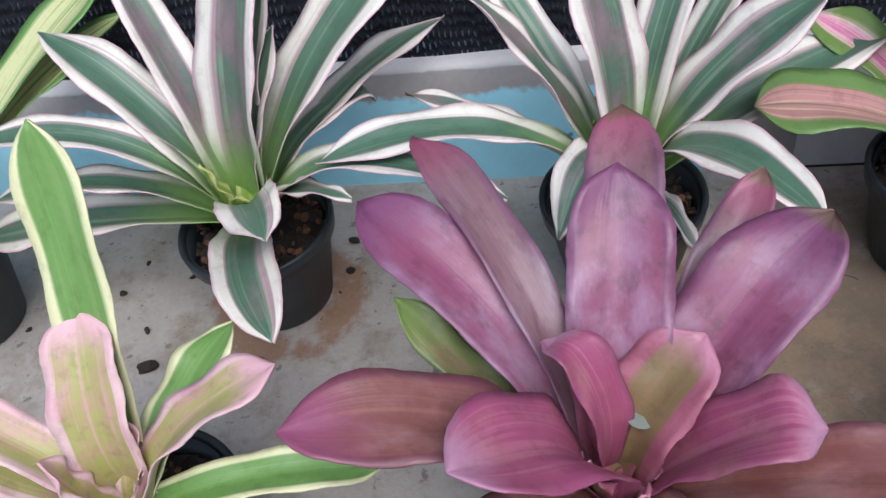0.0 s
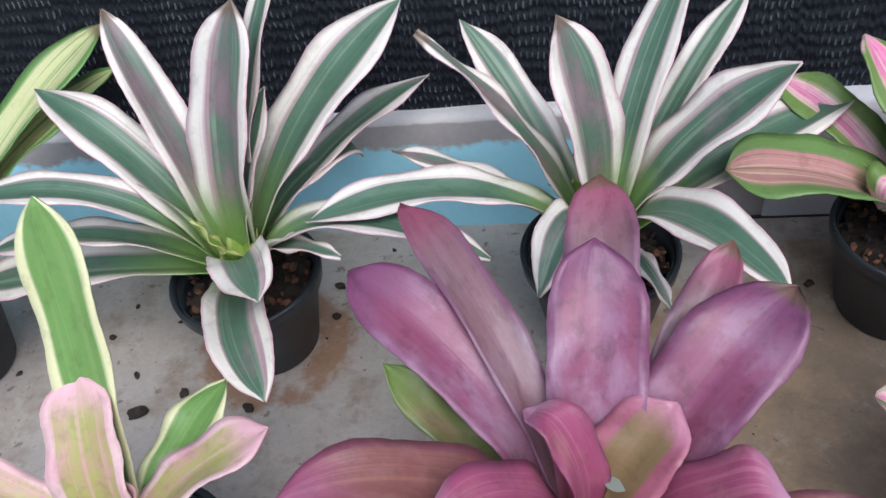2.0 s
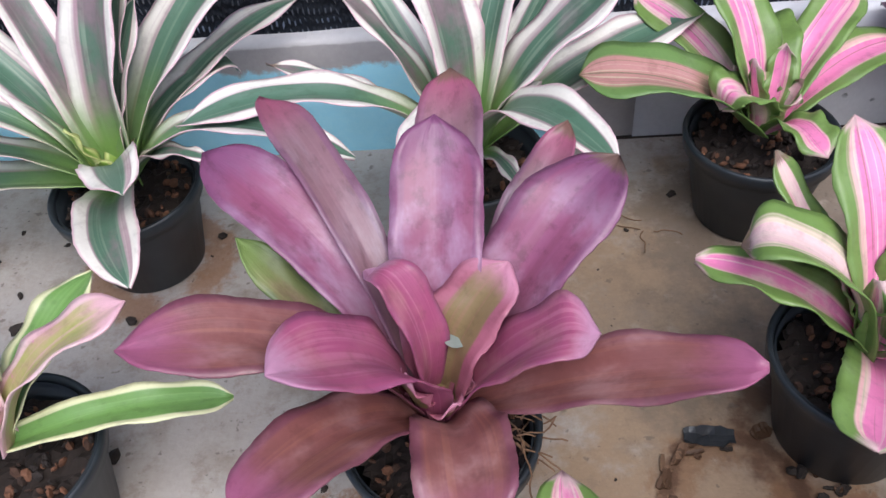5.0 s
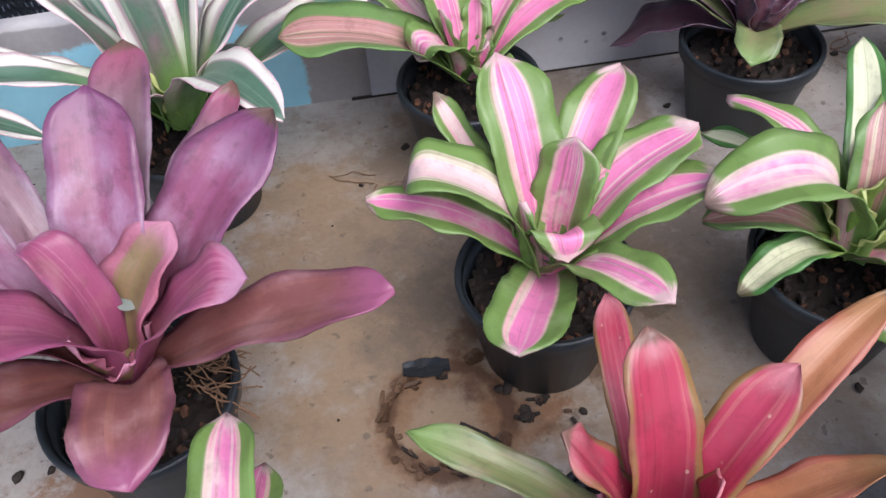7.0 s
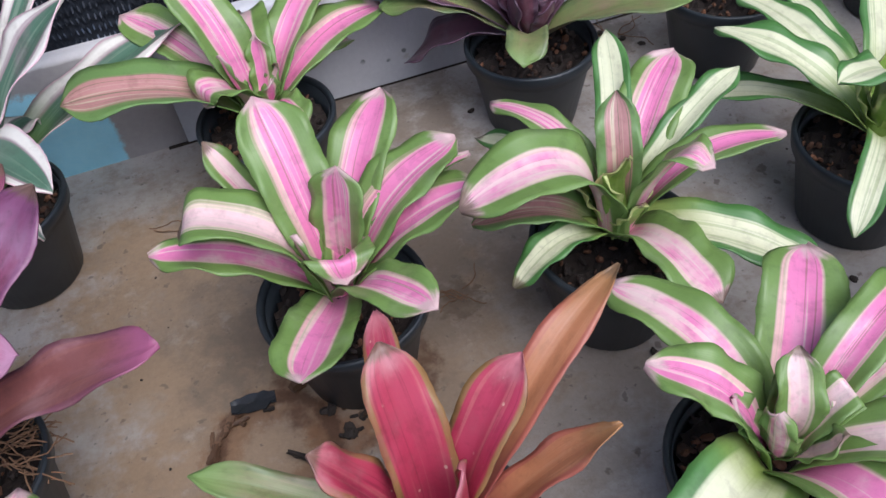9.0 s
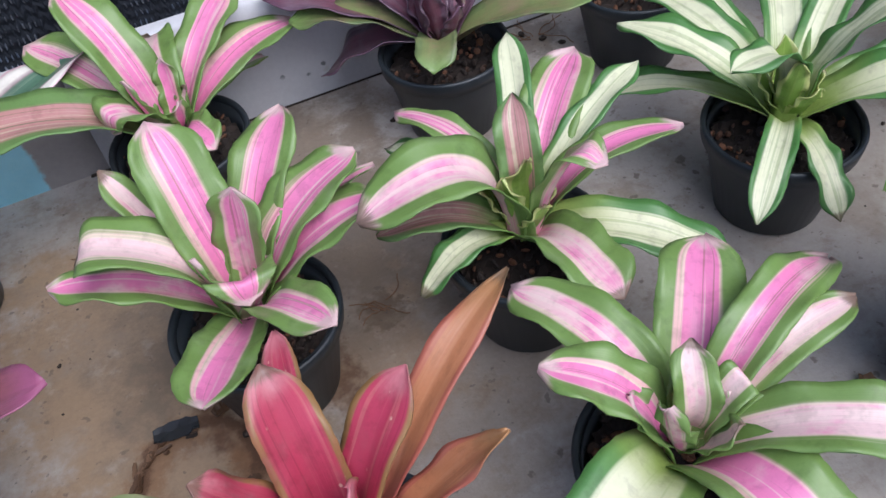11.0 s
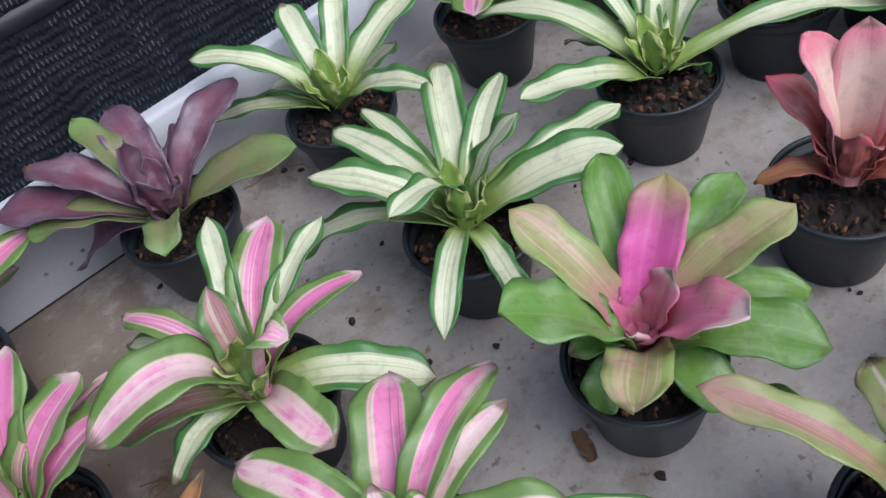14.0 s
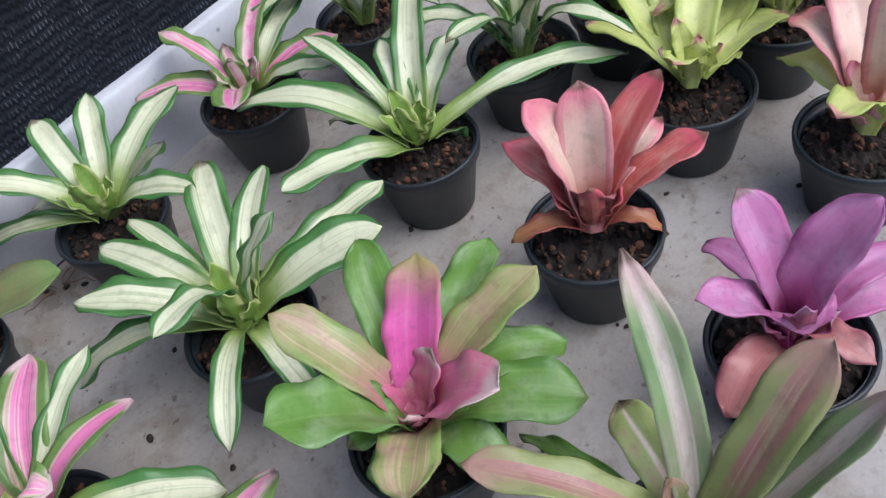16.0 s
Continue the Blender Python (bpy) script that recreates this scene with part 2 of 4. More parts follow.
def concrete(name, base, stain, dark, stain_amount):
    n = Nodes(name)
    p = n.place()
    big, mid, fine = n.noise(p, 2.6, 5.0, 0.6), n.noise(p, 16.0, 5.0, 0.65), n.noise(p, 150.0, 4.0, 0.6)
    color = n.mix(n.math("MULTIPLY", n.step(n.math("MULTIPLY_ADD", mid, 0.5, big), 0.62, 1.0), stain_amount), base, stain)
    color = n.mix(n.math("MULTIPLY", n.step(mid, 0.56, 0.75), 0.35), color, dark)
    color = n.mix(n.math("MULTIPLY", n.step(n.noise(p, 60.0, 3.0), 0.66, 0.74), 0.5), color, dark)
    color = n.mix(0.3, color, n.mix(fine, (0.3, 0.3, 0.3), (0.75, 0.75, 0.75)), "OVERLAY")
    n.bump(n.math("ADD", n.math("MULTIPLY", mid, 0.6), n.math("MULTIPLY", fine, 0.4)), 0.35, 0.004)
    return n.done(color, n.math("MULTIPLY_ADD", mid, 0.3, 0.5))


def stained(n, p, color, x, y, radius, tint, amount):
    """A dirt stain with a ragged outline round (x, y) on the ground."""
    d = n.add("ShaderNodeVectorMath", operation="DISTANCE")
    flat = n.add("ShaderNodeVectorMath", operation="MULTIPLY")
    n.link(p, flat.inputs[0])
    flat.inputs[1].default_value = (1, 1, 0)
    n.link(flat.outputs[0], d.inputs[0])
    d.inputs[1].default_value = (x, y, 0)
    rag = n.math("MULTIPLY_ADD", n.math("SUBTRACT", n.noise(p, 2.2 / radius, 6.0, 0.7), 0.5), radius * 2.4, d.outputs["Value"])
    return n.mix(n.math("MULTIPLY", n.step(rag, radius, radius * 0.55), amount), color, tint)


def ringed(n, p, color, x, y, radius, breadth, tint, amount, seed, whole=0.4):
    """A ragged, broken ring of dried dirt left by the foot of a pot."""
    d = n.add("ShaderNodeVectorMath", operation="DISTANCE")
    flat = n.add("ShaderNodeVectorMath", operation="MULTIPLY")
    n.link(p, flat.inputs[0])
    flat.inputs[1].default_value = (1, 1, 0)
    n.link(flat.outputs[0], d.inputs[0])
    d.inputs[1].default_value = (x, y, 0)
    rag = n.math("MULTIPLY_ADD", n.math("SUBTRACT", n.noise(p, 55.0, 5.0, 0.7, seed), 0.5), breadth * 2.5, d.outputs["Value"])
    off = n.math("ABSOLUTE", n.math("SUBTRACT", rag, radius))
    gaps = n.step(n.noise(p, 19.0, 4.0, 0.65, seed + 3.0), whole, whole + 0.16)
    return n.mix(n.math("MULTIPLY", n.math("MULTIPLY", n.step(off, breadth, breadth * 0.3), gaps), amount), color, tint)


def floor_material():
    n = Nodes("worn_concrete")
    p = n.place()
    big, mid, fine = n.noise(p, 3.2, 5.0, 0.6), n.noise(p, 14.0, 6.0, 0.65), n.noise(p, 170.0, 4.0, 0.65)
    color = n.mix(n.step(big, 0.35, 0.68), (0.42, 0.388, 0.362), (0.34, 0.30, 0.265))
    color = stained(n, p, color, 0.34, 0.50, 0.30, (0.29, 0.19, 0.105), 0.85)
    color = stained(n, p, color, 0.50, 0.62, 0.27, (0.17, 0.13, 0.095), 0.85)
    color = stained(n, p, color, 0.58, 0.34, 0.16, (0.24, 0.18, 0.13), 0.55)
    color = stained(n, p, color, 0.405, 0.352, 0.042, (0.21, 0.10, 0.045), 0.8)
    color = stained(n, p, color, 0.03, 0.325, 0.055, (0.22, 0.10, 0.04), 0.85)
    color = stained(n, p, color, 0.547, 0.448, 0.03, (0.12, 0.08, 0.05), 0.8)
    color = stained(n, p, color, 0.888, 0.785, 0.05, (0.10, 0.08, 0.07), 0.6)
    color = n.mix(n.math("MULTIPLY", n.step(mid, 0.48, 0.70), 0.7), color, (0.24, 0.19, 0.145))
    color = n.mix(n.math("MULTIPLY", n.step(n.noise(p, 7.0, 5.0, 0.7), 0.55, 0.72), 0.3), color, (0.48, 0.43, 0.38))
    color = n.mix(n.math("MULTIPLY", n.step(n.noise(p, 34.0, 6.0, 0.75), 0.5, 0.68), 0.5), color, (0.21, 0.155, 0.11))
    color = n.mix(n.math("MULTIPLY", n.step(n.noise(p, 24.0, 6.0, 0.7), 0.56, 0.72), 0.35), color, (0.49, 0.43, 0.37))
    color = n.mix(n.math("MULTIPLY", n.step(n.noise(p, 55.0, 3.0), 0.64, 0.70), 0.7), color, (0.13, 0.10, 0.08))
    color = n.mix(n.math("MULTIPLY", n.step(n.noise(p, 130.0, 2.0), 0.68, 0.74), 0.6), color, (0.10, 0.08, 0.07))
    color = ringed(n, p, color, -0.205, 0.646, 0.064, 0.026, (0.26, 0.125, 0.055), 0.75, 1.0, 0.30)
    color = ringed(n, p, color, 0.338, 0.356, 0.048, 0.026, (0.20, 0.105, 0.05), 0.75, 2.0, 0.34)
    color = ringed(n, p, color, 0.338, 0.356, 0.053, 0.011, (0.085, 0.040, 0.020), 0.9, 4.0, 0.32)
    color = ringed(n, p, color, 0.425, 0.400, 0.064, 0.022, (0.11, 0.055, 0.03), 0.85, 6.0, 0.42)
    color = n.mix(0.35, color, n.mix(fine, (0.3, 0.3, 0.3), (0.75, 0.75, 0.75)), "OVERLAY")
    n.bump(n.math("ADD", n.math("MULTIPLY", mid, 0.5), n.math("MULTIPLY", fine, 0.5)), 0.4, 0.004)
    return n.done(color, n.math("MULTIPLY_ADD", mid, 0.35, 0.42))


def kerb_material(name, paint, worn, patch_x=None):
    """Painted concrete with dark specks, worn patches and, past patch_x, bare grey."""
    n = Nodes(name)
    p = n.place()
    at = n.add("ShaderNodeSeparateXYZ")
    n.link(p, at.inputs[0])
    fine, mid, slow = n.noise(p, 150.0, 4.0, 0.6), n.noise(p, 22.0, 6.0, 0.7), n.noise(p, 5.0, 4.0, 0.6)
    color = n.mix(n.step(slow, 0.4, 0.65), paint, tuple(c * 0.86 for c in paint))
    if patch_x is not None:
        rag = n.math("MULTIPLY_ADD", n.math("SUBTRACT", mid, 0.5), 0.05, at.outputs[2])
        color = n.mix(n.step(rag, 0.112, 0.122), color, worn)
        rag = n.math("MULTIPLY_ADD", n.math("SUBTRACT", mid, 0.5), 0.03, at.outputs[0])
        color = n.mix(n.step(rag, patch_x, patch_x + 0.006), color, worn)
        color = n.mix(n.step(n.math("MULTIPLY_ADD", n.math("SUBTRACT", mid, 0.5), 0.01, at.outputs[2]), 0.147, 0.150), color, (0.62, 0.60, 0.60))
    color = n.mix(n.step(mid, 0.66, 0.70), color, worn)
    speck = n.add("ShaderNodeTexVoronoi")
    n.link(p, speck.inputs["Vector"])
    speck.inputs["Scale"].default_value = 26.0
    dots = n.math("MULTIPLY", n.step(n.math("MULTIPLY_ADD", fine, 0.1, speck.outputs["Distance"]), 0.17, 0.12), n.step(n.noise(p, 9.0, 2.0), 0.5, 0.6))
    color = n.mix(n.math("MULTIPLY", dots, 0.8), color, (0.10, 0.11, 0.12))
    color = n.mix(0.3, color, n.mix(fine, (0.3, 0.3, 0.3), (0.75, 0.75, 0.75)), "OVERLAY")
    n.bump(n.math("ADD", mid, n.math("MULTIPLY", fine, 0.4)), 0.3, 0.003)
    return n.done(color, 0.6)


def net_material():
    """Black knitted shade cloth: small slits between the strands let the ground behind show."""
    n = Nodes("black_shade_net")
    p = n.place()
    at = n.add("ShaderNodeSeparateXYZ")
    n.link(p, at.inputs[0])
    x, z = at.outputs[0], at.outputs[2]
    warp = n.noise(p, 9.0, 3.0, 0.6)
    xx = n.math("MULTIPLY_ADD", warp, 0.02, x)
    zz = n.math("MULTIPLY_ADD", warp, 0.03, z)
    strands = n.math("SINE", n.math("MULTIPLY", xx, 1000.0))
    rows = n.math("SINE", n.math("MULTIPLY", n.math("MULTIPLY_ADD", n.noise(n.xyz(n.math("MULTIPLY", xx, 170.0), 0.0), 1.0, 1.0), 0.02, zz), 470.0))
    patch = n.noise(n.xyz(n.math("MULTIPLY", xx, 30.0), n.math("MULTIPLY", zz, 20.0)), 1.0, 4.0, 0.6)
    hole = n.math("MULTIPLY", n.math("MULTIPLY", n.step(strands, 0.35, 0.8), n.step(rows, -0.3, 0.4)), n.step(patch, 0.40, 0.64))
    n.bump(n.math("ADD", n.math("MULTIPLY", strands, 0.4), rows), 0.6, 0.002)
    n.bsdf.inputs["Specular IOR Level"].default_value = 0.2
    n.put(n.bsdf.inputs["Alpha"], n.math("MULTIPLY_ADD", hole, -0.65, 1.0))
    return n.done(n.mix(patch, (0.006, 0.007, 0.011), (0.016, 0.020, 0.027)), 0.8)


M_FLOOR = floor_material()
M_WHITE = kerb_material("white_painted_concrete", (0.60, 0.60, 0.635), (0.50, 0.49, 0.49))
M_BLUE = kerb_material("blue_painted_concrete", (0.40, 0.80, 0.97), (0.36, 0.34, 0.34), 0.25)


def plain(name, color, rough, vary=0.3, scale=60.0, bump=0.2):
    n = Nodes(name)
    p = n.place()
    f = n.noise(p, scale, 4.0)
    dark = tuple(c * (1 - vary) for c in color)
    lite = tuple(min(1, c * (1 + vary)) for c in color)
    n.bump(f, bump, 0.002)
    return n.done(n.mix(f, dark, lite), rough)


def chip_material():
    """Bark chips, each one between near black and orange brown."""
    n = Nodes("bark_chunk")
    r = n.add("ShaderNodeNewGeometry").outputs["Random Per Island"]
    ramp = n.mix(n.step(r, 0.35, 0.95), (0.022, 0.014, 0.011), (0.22, 0.092, 0.045))
    f = n.noise(n.place(), 220.0, 4.0)
    n.bump(f, 0.6, 0.002)
    return n.done(n.mix(n.math("MULTIPLY", f, 0.6), ramp, (0.02, 0.015, 0.012)), 0.85)


M_POT = plain("black_plastic", (0.022, 0.028, 0.034), 0.42, 0.4, 40.0, 0.08)
M_SOIL = plain("dark_bark_soil", (0.020, 0.013, 0.010), 0.95, 0.7, 70.0, 0.8)
M_CHUNK = chip_material()
M_NET = net_material()
M_WATER = plain("pale_water", (0.22, 0.25, 0.22), 0.06, 0.2, 40.0, 0.02)
M_HEM = plain("net_hem", (0.012, 0.015, 0.020), 0.45, 0.5, 60.0, 0.4)
M_DIRT = plain("dark_soil_crumb", (0.030, 0.021, 0.016), 0.85, 0.6, 200.0, 0.7)
M_MUD = plain("brown_mud_flake", (0.085, 0.042, 0.02), 0.55, 0.6, 90.0, 0.6)
M_FILM = plain("black_plastic_film", (0.03, 0.032, 0.036), 0.22, 0.5, 60.0, 0.3)
M_ROOT = plain("dry_root_fibre", (0.20, 0.11, 0.06), 0.8, 0.6, 150.0, 0.3)
M_LITTER = plain("rotting_leaf", (0.16, 0.09, 0.05), 0.7, 0.6, 60.0, 0.5)

# ---- building helpers ----


def mesh_of(name, bm, material, smooth=True):
    me = bpy.data.meshes.new(name)
    bm.to_mesh(me)
    bm.free()
    me.materials.append(material)
    if smooth:
        me.polygons.foreach_set("use_smooth", [True] * len(me.polygons))
    return me


def part(name, bm, material, parent, label="", smooth=True):
    ob = new(name, mesh_of(name, bm, material, smooth))
    ob.parent = parent
    return tagged(ob, label)


def box(bm, x0, x1, y0, y1, z0, z1, bevel=0.0):
    r = bmesh.ops.create_cube(bm, size=1)
    bmesh.ops.transform(bm, verts=r["verts"], matrix=Matrix.LocRotScale(((x0 + x1) / 2, (y0 + y1) / 2, (z0 + z1) / 2), None, (x1 - x0, y1 - y0, z1 - z0)))
    if bevel:
        bmesh.ops.bevel(bm, geom=list({e for v in r["verts"] for e in v.link_edges}), offset=bevel, segments=2, affect="EDGES")
    return bm


def lathe(profile, steps=40):
    """Turn a profile of (radius, height) round the z axis."""
    bm = bmesh.new()
    rings = [[bm.verts.new((r * math.cos(2 * math.pi * k / steps), r * math.sin(2 * math.pi * k / steps), z)) for k in range(steps)] for r, z in profile]
    for a, b in zip(rings, rings[1:]):
        for k in range(steps):
            bm.faces.new((a[k], a[(k + 1) % steps], b[(k + 1) % steps], b[k]))
    return bm


def bez(a, b, c, d, v):
    w = 1 - v
    return w * w * w * a + 3 * w * w * v * b + 3 * w * v * v * c + v * v * v * d


# outline of a leaf: width at the base, where it is widest, where the tip begins, and the tip's two powers
OUTLINE = {"strap": (0.68, 0.60, 0.80, 2.1, 0.52), "lance": (0.62, 0.52, 0.68, 2.0, 0.60), "spoon": (0.52, 0.66, 0.74, 2.5, 0.50), "young": (0.80, 0.40, 0.60, 2.0, 0.70)}
SHAPES = {"tricolor": "lance", "lime": "strap", "orange": "lance", "cream": "strap", "pink": "strap", "dull": "strap", "shoot": "young", "lined": "strap", "palemid": "lance", "spink": "strap", "red": "strap", "coral": "strap", "striped": "strap", "bract": "strap", "olive": "strap"}


def leaf_mesh(reach, height, width, arch, base_z, rng, root=0.012, cup=0.34, shape="spoon", bow=0.0, hook=0.0, wave=1.0, long=32, wide=10):
    """A leaf that leaves the axis at base_z and ends at (reach, height); arch lifts its middle off the straight line, bow pushes it aside."""
    far = max(0.03, math.hypot(reach - root, height - base_z))
    mx, mz = (root + reach) / 2 - arch * (height - base_z) / far, (base_z + height) / 2 + arch * (reach - root) / far
    qx, qz = 2 * mx - (root + reach) / 2, 2 * mz - (base_z + height) / 2
    ax, az, bx, bz = root + (qx - root) * 0.67, base_z + (qz - base_z) * 0.67, reach + (qx - reach) * 0.67, height + (qz - height) * 0.67
    phase, tilt, flare = rng.uniform(0, 6.3), rng.uniform(-0.16, 0.16), rng.uniform(0.6, 1.5)
    foot, widest, vt, pa, pb = OUTLINE[shape]
    bm = bmesh.new()
    uv = bm.loops.layers.uv.new("UVMap")
    top, low, st = [], [], {}
    for i in range(long + 1):
        s = i / long
        v = s * (1.0 + 0.38 * (1.0 - s))
        x, z = bez(root, ax, bx, reach, v), bez(base_z, az, bz, height, v)
        e = 0.01
        dx, dz = bez(root, ax, bx, reach, v + e) - bez(root, ax, bx, reach, v - e), bez(base_z, az, bz, height, v + e) - bez(base_z, az, bz, height, v - e)
        d = math.hypot(dx, dz) or 1
        tx, tz = dx / d, dz / d
        nx, nz = -tz, tx
        grow = foot + (1 - foot) * math.sin(math.pi / 2 * min(1, v / widest))
        end = 1.0 if v < vt else max(0.0, 1 - ((v - vt) / (1 - vt)) ** pa) ** pb
        w = max(0.0010, width / 2 * grow * end)
        tw = tilt * v + 0.10 * math.sin(5 * v + phase) * wave
        side = bow * 4 * v * (1 - v) + 0.0025 * math.sin(4.2 * v + phase) * v
        h = max(0.0, (v - 0.80) / 0.20)
        back, drop = hook * 0.030 * h * h, hook * 0.036 * h * h
        spur = 0.004 if i == long and shape != "young" else 0.0
        for rows, off in ((top, 0.0), (low, -0.0013)):
            row = []
            for j in range(wide + 1):
                u = 2 * j / wide - 1
                fold = cup * w * (abs(u) ** 1.7) * (1.0 - 0.8 * v) + wave * flare * 0.0026 * abs(u) ** 2.2 * math.sin(v * 19 + phase + u * 2.2) * min(1, v * 2)
                fold += -0.10 * w * math.cos(u * math.pi) * (1 - v) - 0.06 * w * math.exp(-(u * 5) ** 2)
                edge = 1 + (0.012 * math.sin(i * 2.4 + phase) + 0.010 * math.sin(v * 31 + phase * 2 + u)) * (abs(u) > 0.99)
                yy, lift = w * u * edge * math.cos(tw) - fold * math.sin(tw), fold * math.cos(tw) + w * u * math.sin(tw) + off - drop
                vert = bm.verts.new((x + nx * lift + tx * (spur - back), yy + side, z + nz * lift + tz * (spur - back)))
                st[vert] = (j / wide, v)
                row.append(vert)
            rows.append(row)
    for i in range(long):
        for j in range(wide):
            bm.faces.new((top[i][j], top[i + 1][j], top[i + 1][j + 1], top[i][j + 1]))
            bm.faces.new((low[i][j], low[i][j + 1], low[i + 1][j + 1], low[i + 1][j]))
        bm.faces.new((top[i][0], low[i][0], low[i + 1][0], top[i + 1][0]))
        bm.faces.new((top[i][wide], top[i + 1][wide], low[i + 1][wide], low[i][wide]))
    for j in range(wide):
        bm.faces.new((top[long][j], low[long][j], low[long][j + 1], top[long][j + 1]))
    for f in bm.faces:
        for l in f.loops:
            l[uv].uv = st[l.vert]
    return bm


POT_H = 0.106


def pot_profile():
    outer = [(0.0, 0.004), (0.050, 0.0), (0.055, 0.003), (0.0725, POT_H - 0.018), (0.0735, POT_H - 0.016)]
    inner = [(0.0715, POT_H - 0.004), (0.0700, POT_H - 0.03), (0.062, 0.05)]
    return outer + inner


def potted_plant(name, x, y, label, material, leaves, seed, base_z=None, group="potted bromeliads", turn=0.0, core="", heart=1.0):
    """A nursery pot with soil and a rosette. leaves: azimuth, reach, tip height, width, arch."""
    rng = random.Random(seed)
    thing = tagged(new(name), label, "potted plant", group)
    thing.matrix_world = pose(x, y, 0, 0, 0, turn)
    wide = 0.955
    pot = part("pot", lathe([(r * wide, z) for r, z in pot_profile()]), M_POT, thing, "black plastic nursery pot")
    part("rim", lathe([(r * wide, z) for r, z in ((0.0733, POT_H - 0.018), (0.0775, POT_H - 0.017), (0.0795, POT_H - 0.003), (0.0785, POT_H), (0.0755, POT_H), (0.0735, POT_H - 0.004), (0.0728, POT_H - 0.015))], 48), M_POT, pot)
    bm = bmesh.new()
    bmesh.ops.create_grid(bm, x_segments=26, y_segments=26, size=0.067)
    for v in list(bm.verts):
        r = math.hypot(v.co.x, v.co.y)
        v.co.z = POT_H - 0.02 + 0.007 * noise.noise(v.co * 60 + Vector((seed, 0, 0))) + 0.006 * noise.noise(v.co * 150 + Vector((seed, 5, 0)))
    bmesh.ops.delete(bm, geom=[v for v in bm.verts if math.hypot(v.co.x, v.co.y) > 0.067], context="VERTS")
    soil = part("soil", bm, M_SOIL, thing, "dark bark potting mix", smooth=False)
    bm = bmesh.new()
    for k in range(110):
        a, r, s = rng.uniform(0, 6.3), 0.064 * math.sqrt(rng.random()), rng.uniform(0.004, 0.011)
        m = Matrix.LocRotScale((r * math.cos(a), r * math.sin(a), POT_H - 0.017 + rng.uniform(0, 0.004)), Euler((rng.uniform(0, 3), rng.uniform(0, 3), rng.uniform(0, 3))), (s, s * rng.uniform(0.5, 1), s * rng.uniform(0.3, 0.6)))
        bmesh.ops.create_icosphere(bm, subdivisions=1, radius=0.6, matrix=m)
    tagged(part("bark_mulch", bm, M_CHUNK, soil, "reddish bark chips", smooth=False), kind="stuff")
    bz = POT_H - 0.01 if base_z is None else base_z
    inner = [(turn + 72 * k + rng.uniform(-15, 15), 0.026 + 0.005 * (k % 3), bz + heart * (0.045, 0.068, 0.055, 0.078, 0.05)[k], 0.026, -0.003, {"root": 0.004, "cup": 0.6, "mat": core or material}) for k in range(5)]
    for k, row in enumerate(list(leaves) + inner):
        az, reach, height, width, arch = row[:5]
        extra = row[5] if len(row) > 5 else {}
        extra = dict(extra)
        kind = extra.pop("mat", material)
        mat = LEAF[kind]
        extra.setdefault("shape", SHAPES.get(kind, "spoon"))
        bm = leaf_mesh(reach, height, width, arch, bz + extra.pop("lift", 0.0), rng, **extra)
        bmesh.ops.rotate(bm, verts=bm.verts, matrix=Matrix.Rotation(radians(az), 3, "Z"))
        part("leaf", bm, mat, thing)
    return thing


def rosette(count, reach, height, width, seed, low=0.10):
    """An even spiral of leaves, the inner ones short and steep."""
    rng = random.Random(seed)
    out = []
    for k in range(count):
        f = k / (count - 1)
        out.append((137.5 * k + rng.uniform(-12, 12), reach * (1 - 0.75 * f) * rng.uniform(0.9, 1.1), low + (height - low) * (0.25 + 0.75 * math.sin(f * 1.57)) * rng.uniform(0.85, 1.1), width * (1 - 0.25 * f), 0.05 * (1 - f) + 0.01))
    return out


# ---- setting ----
WALL_Y, WALL_H = 0.82, 0.155
bm = bmesh.new()
bmesh.ops.create_grid(bm, x_segments=40, y_segments=40, size=20)
ground = tagged(new("ground", mesh_of("ground", bm, M_FLOOR)), "worn beige concrete floor with brown stains", "floor", kind="structure")


def kerb(name, x0, x1, y0, material, label):
    """A low kerb with a slightly uneven, rounded top edge."""
    bm = bmesh.new()
    count = int((x1 - x0) / 0.03)
    section = [(0, 0), (0, 0.05), (0, 0.1), (0.001, WALL_H - 0.006), (0.005, WALL_H - 0.001), (0.012, WALL_H), (0.055, WALL_H), (0.06, WALL_H - 0.004), (0.06, 0)]
    rings = []
    for i in range(count + 1):
        x = x0 + (x1 - x0) * i / count
        ring = []
        for dy, z in section:
            q = Vector((x * 9, dy * 30, z * 30))
            ring.append(bm.verts.new((x, y0 + dy + (0.0016 * noise.noise(q) if z > 0 else 0), z + (0.0022 * noise.noise(q * 0.7) if z > 0.05 else 0))))
        rings.append(ring)
    for a, b in zip(rings, rings[1:]):
        for k in range(len(section) - 1):
            bm.faces.new((a[k], a[k + 1], b[k + 1], b[k]))
    bm.faces.new(rings[0])
    bm.faces.new(list(reversed(rings[-1])))
    bmesh.ops.recalc_face_normals(bm, faces=bm.faces)
    return tagged(new(name, mesh_of(name, bm, material)), label, "kerb", kind="structure")


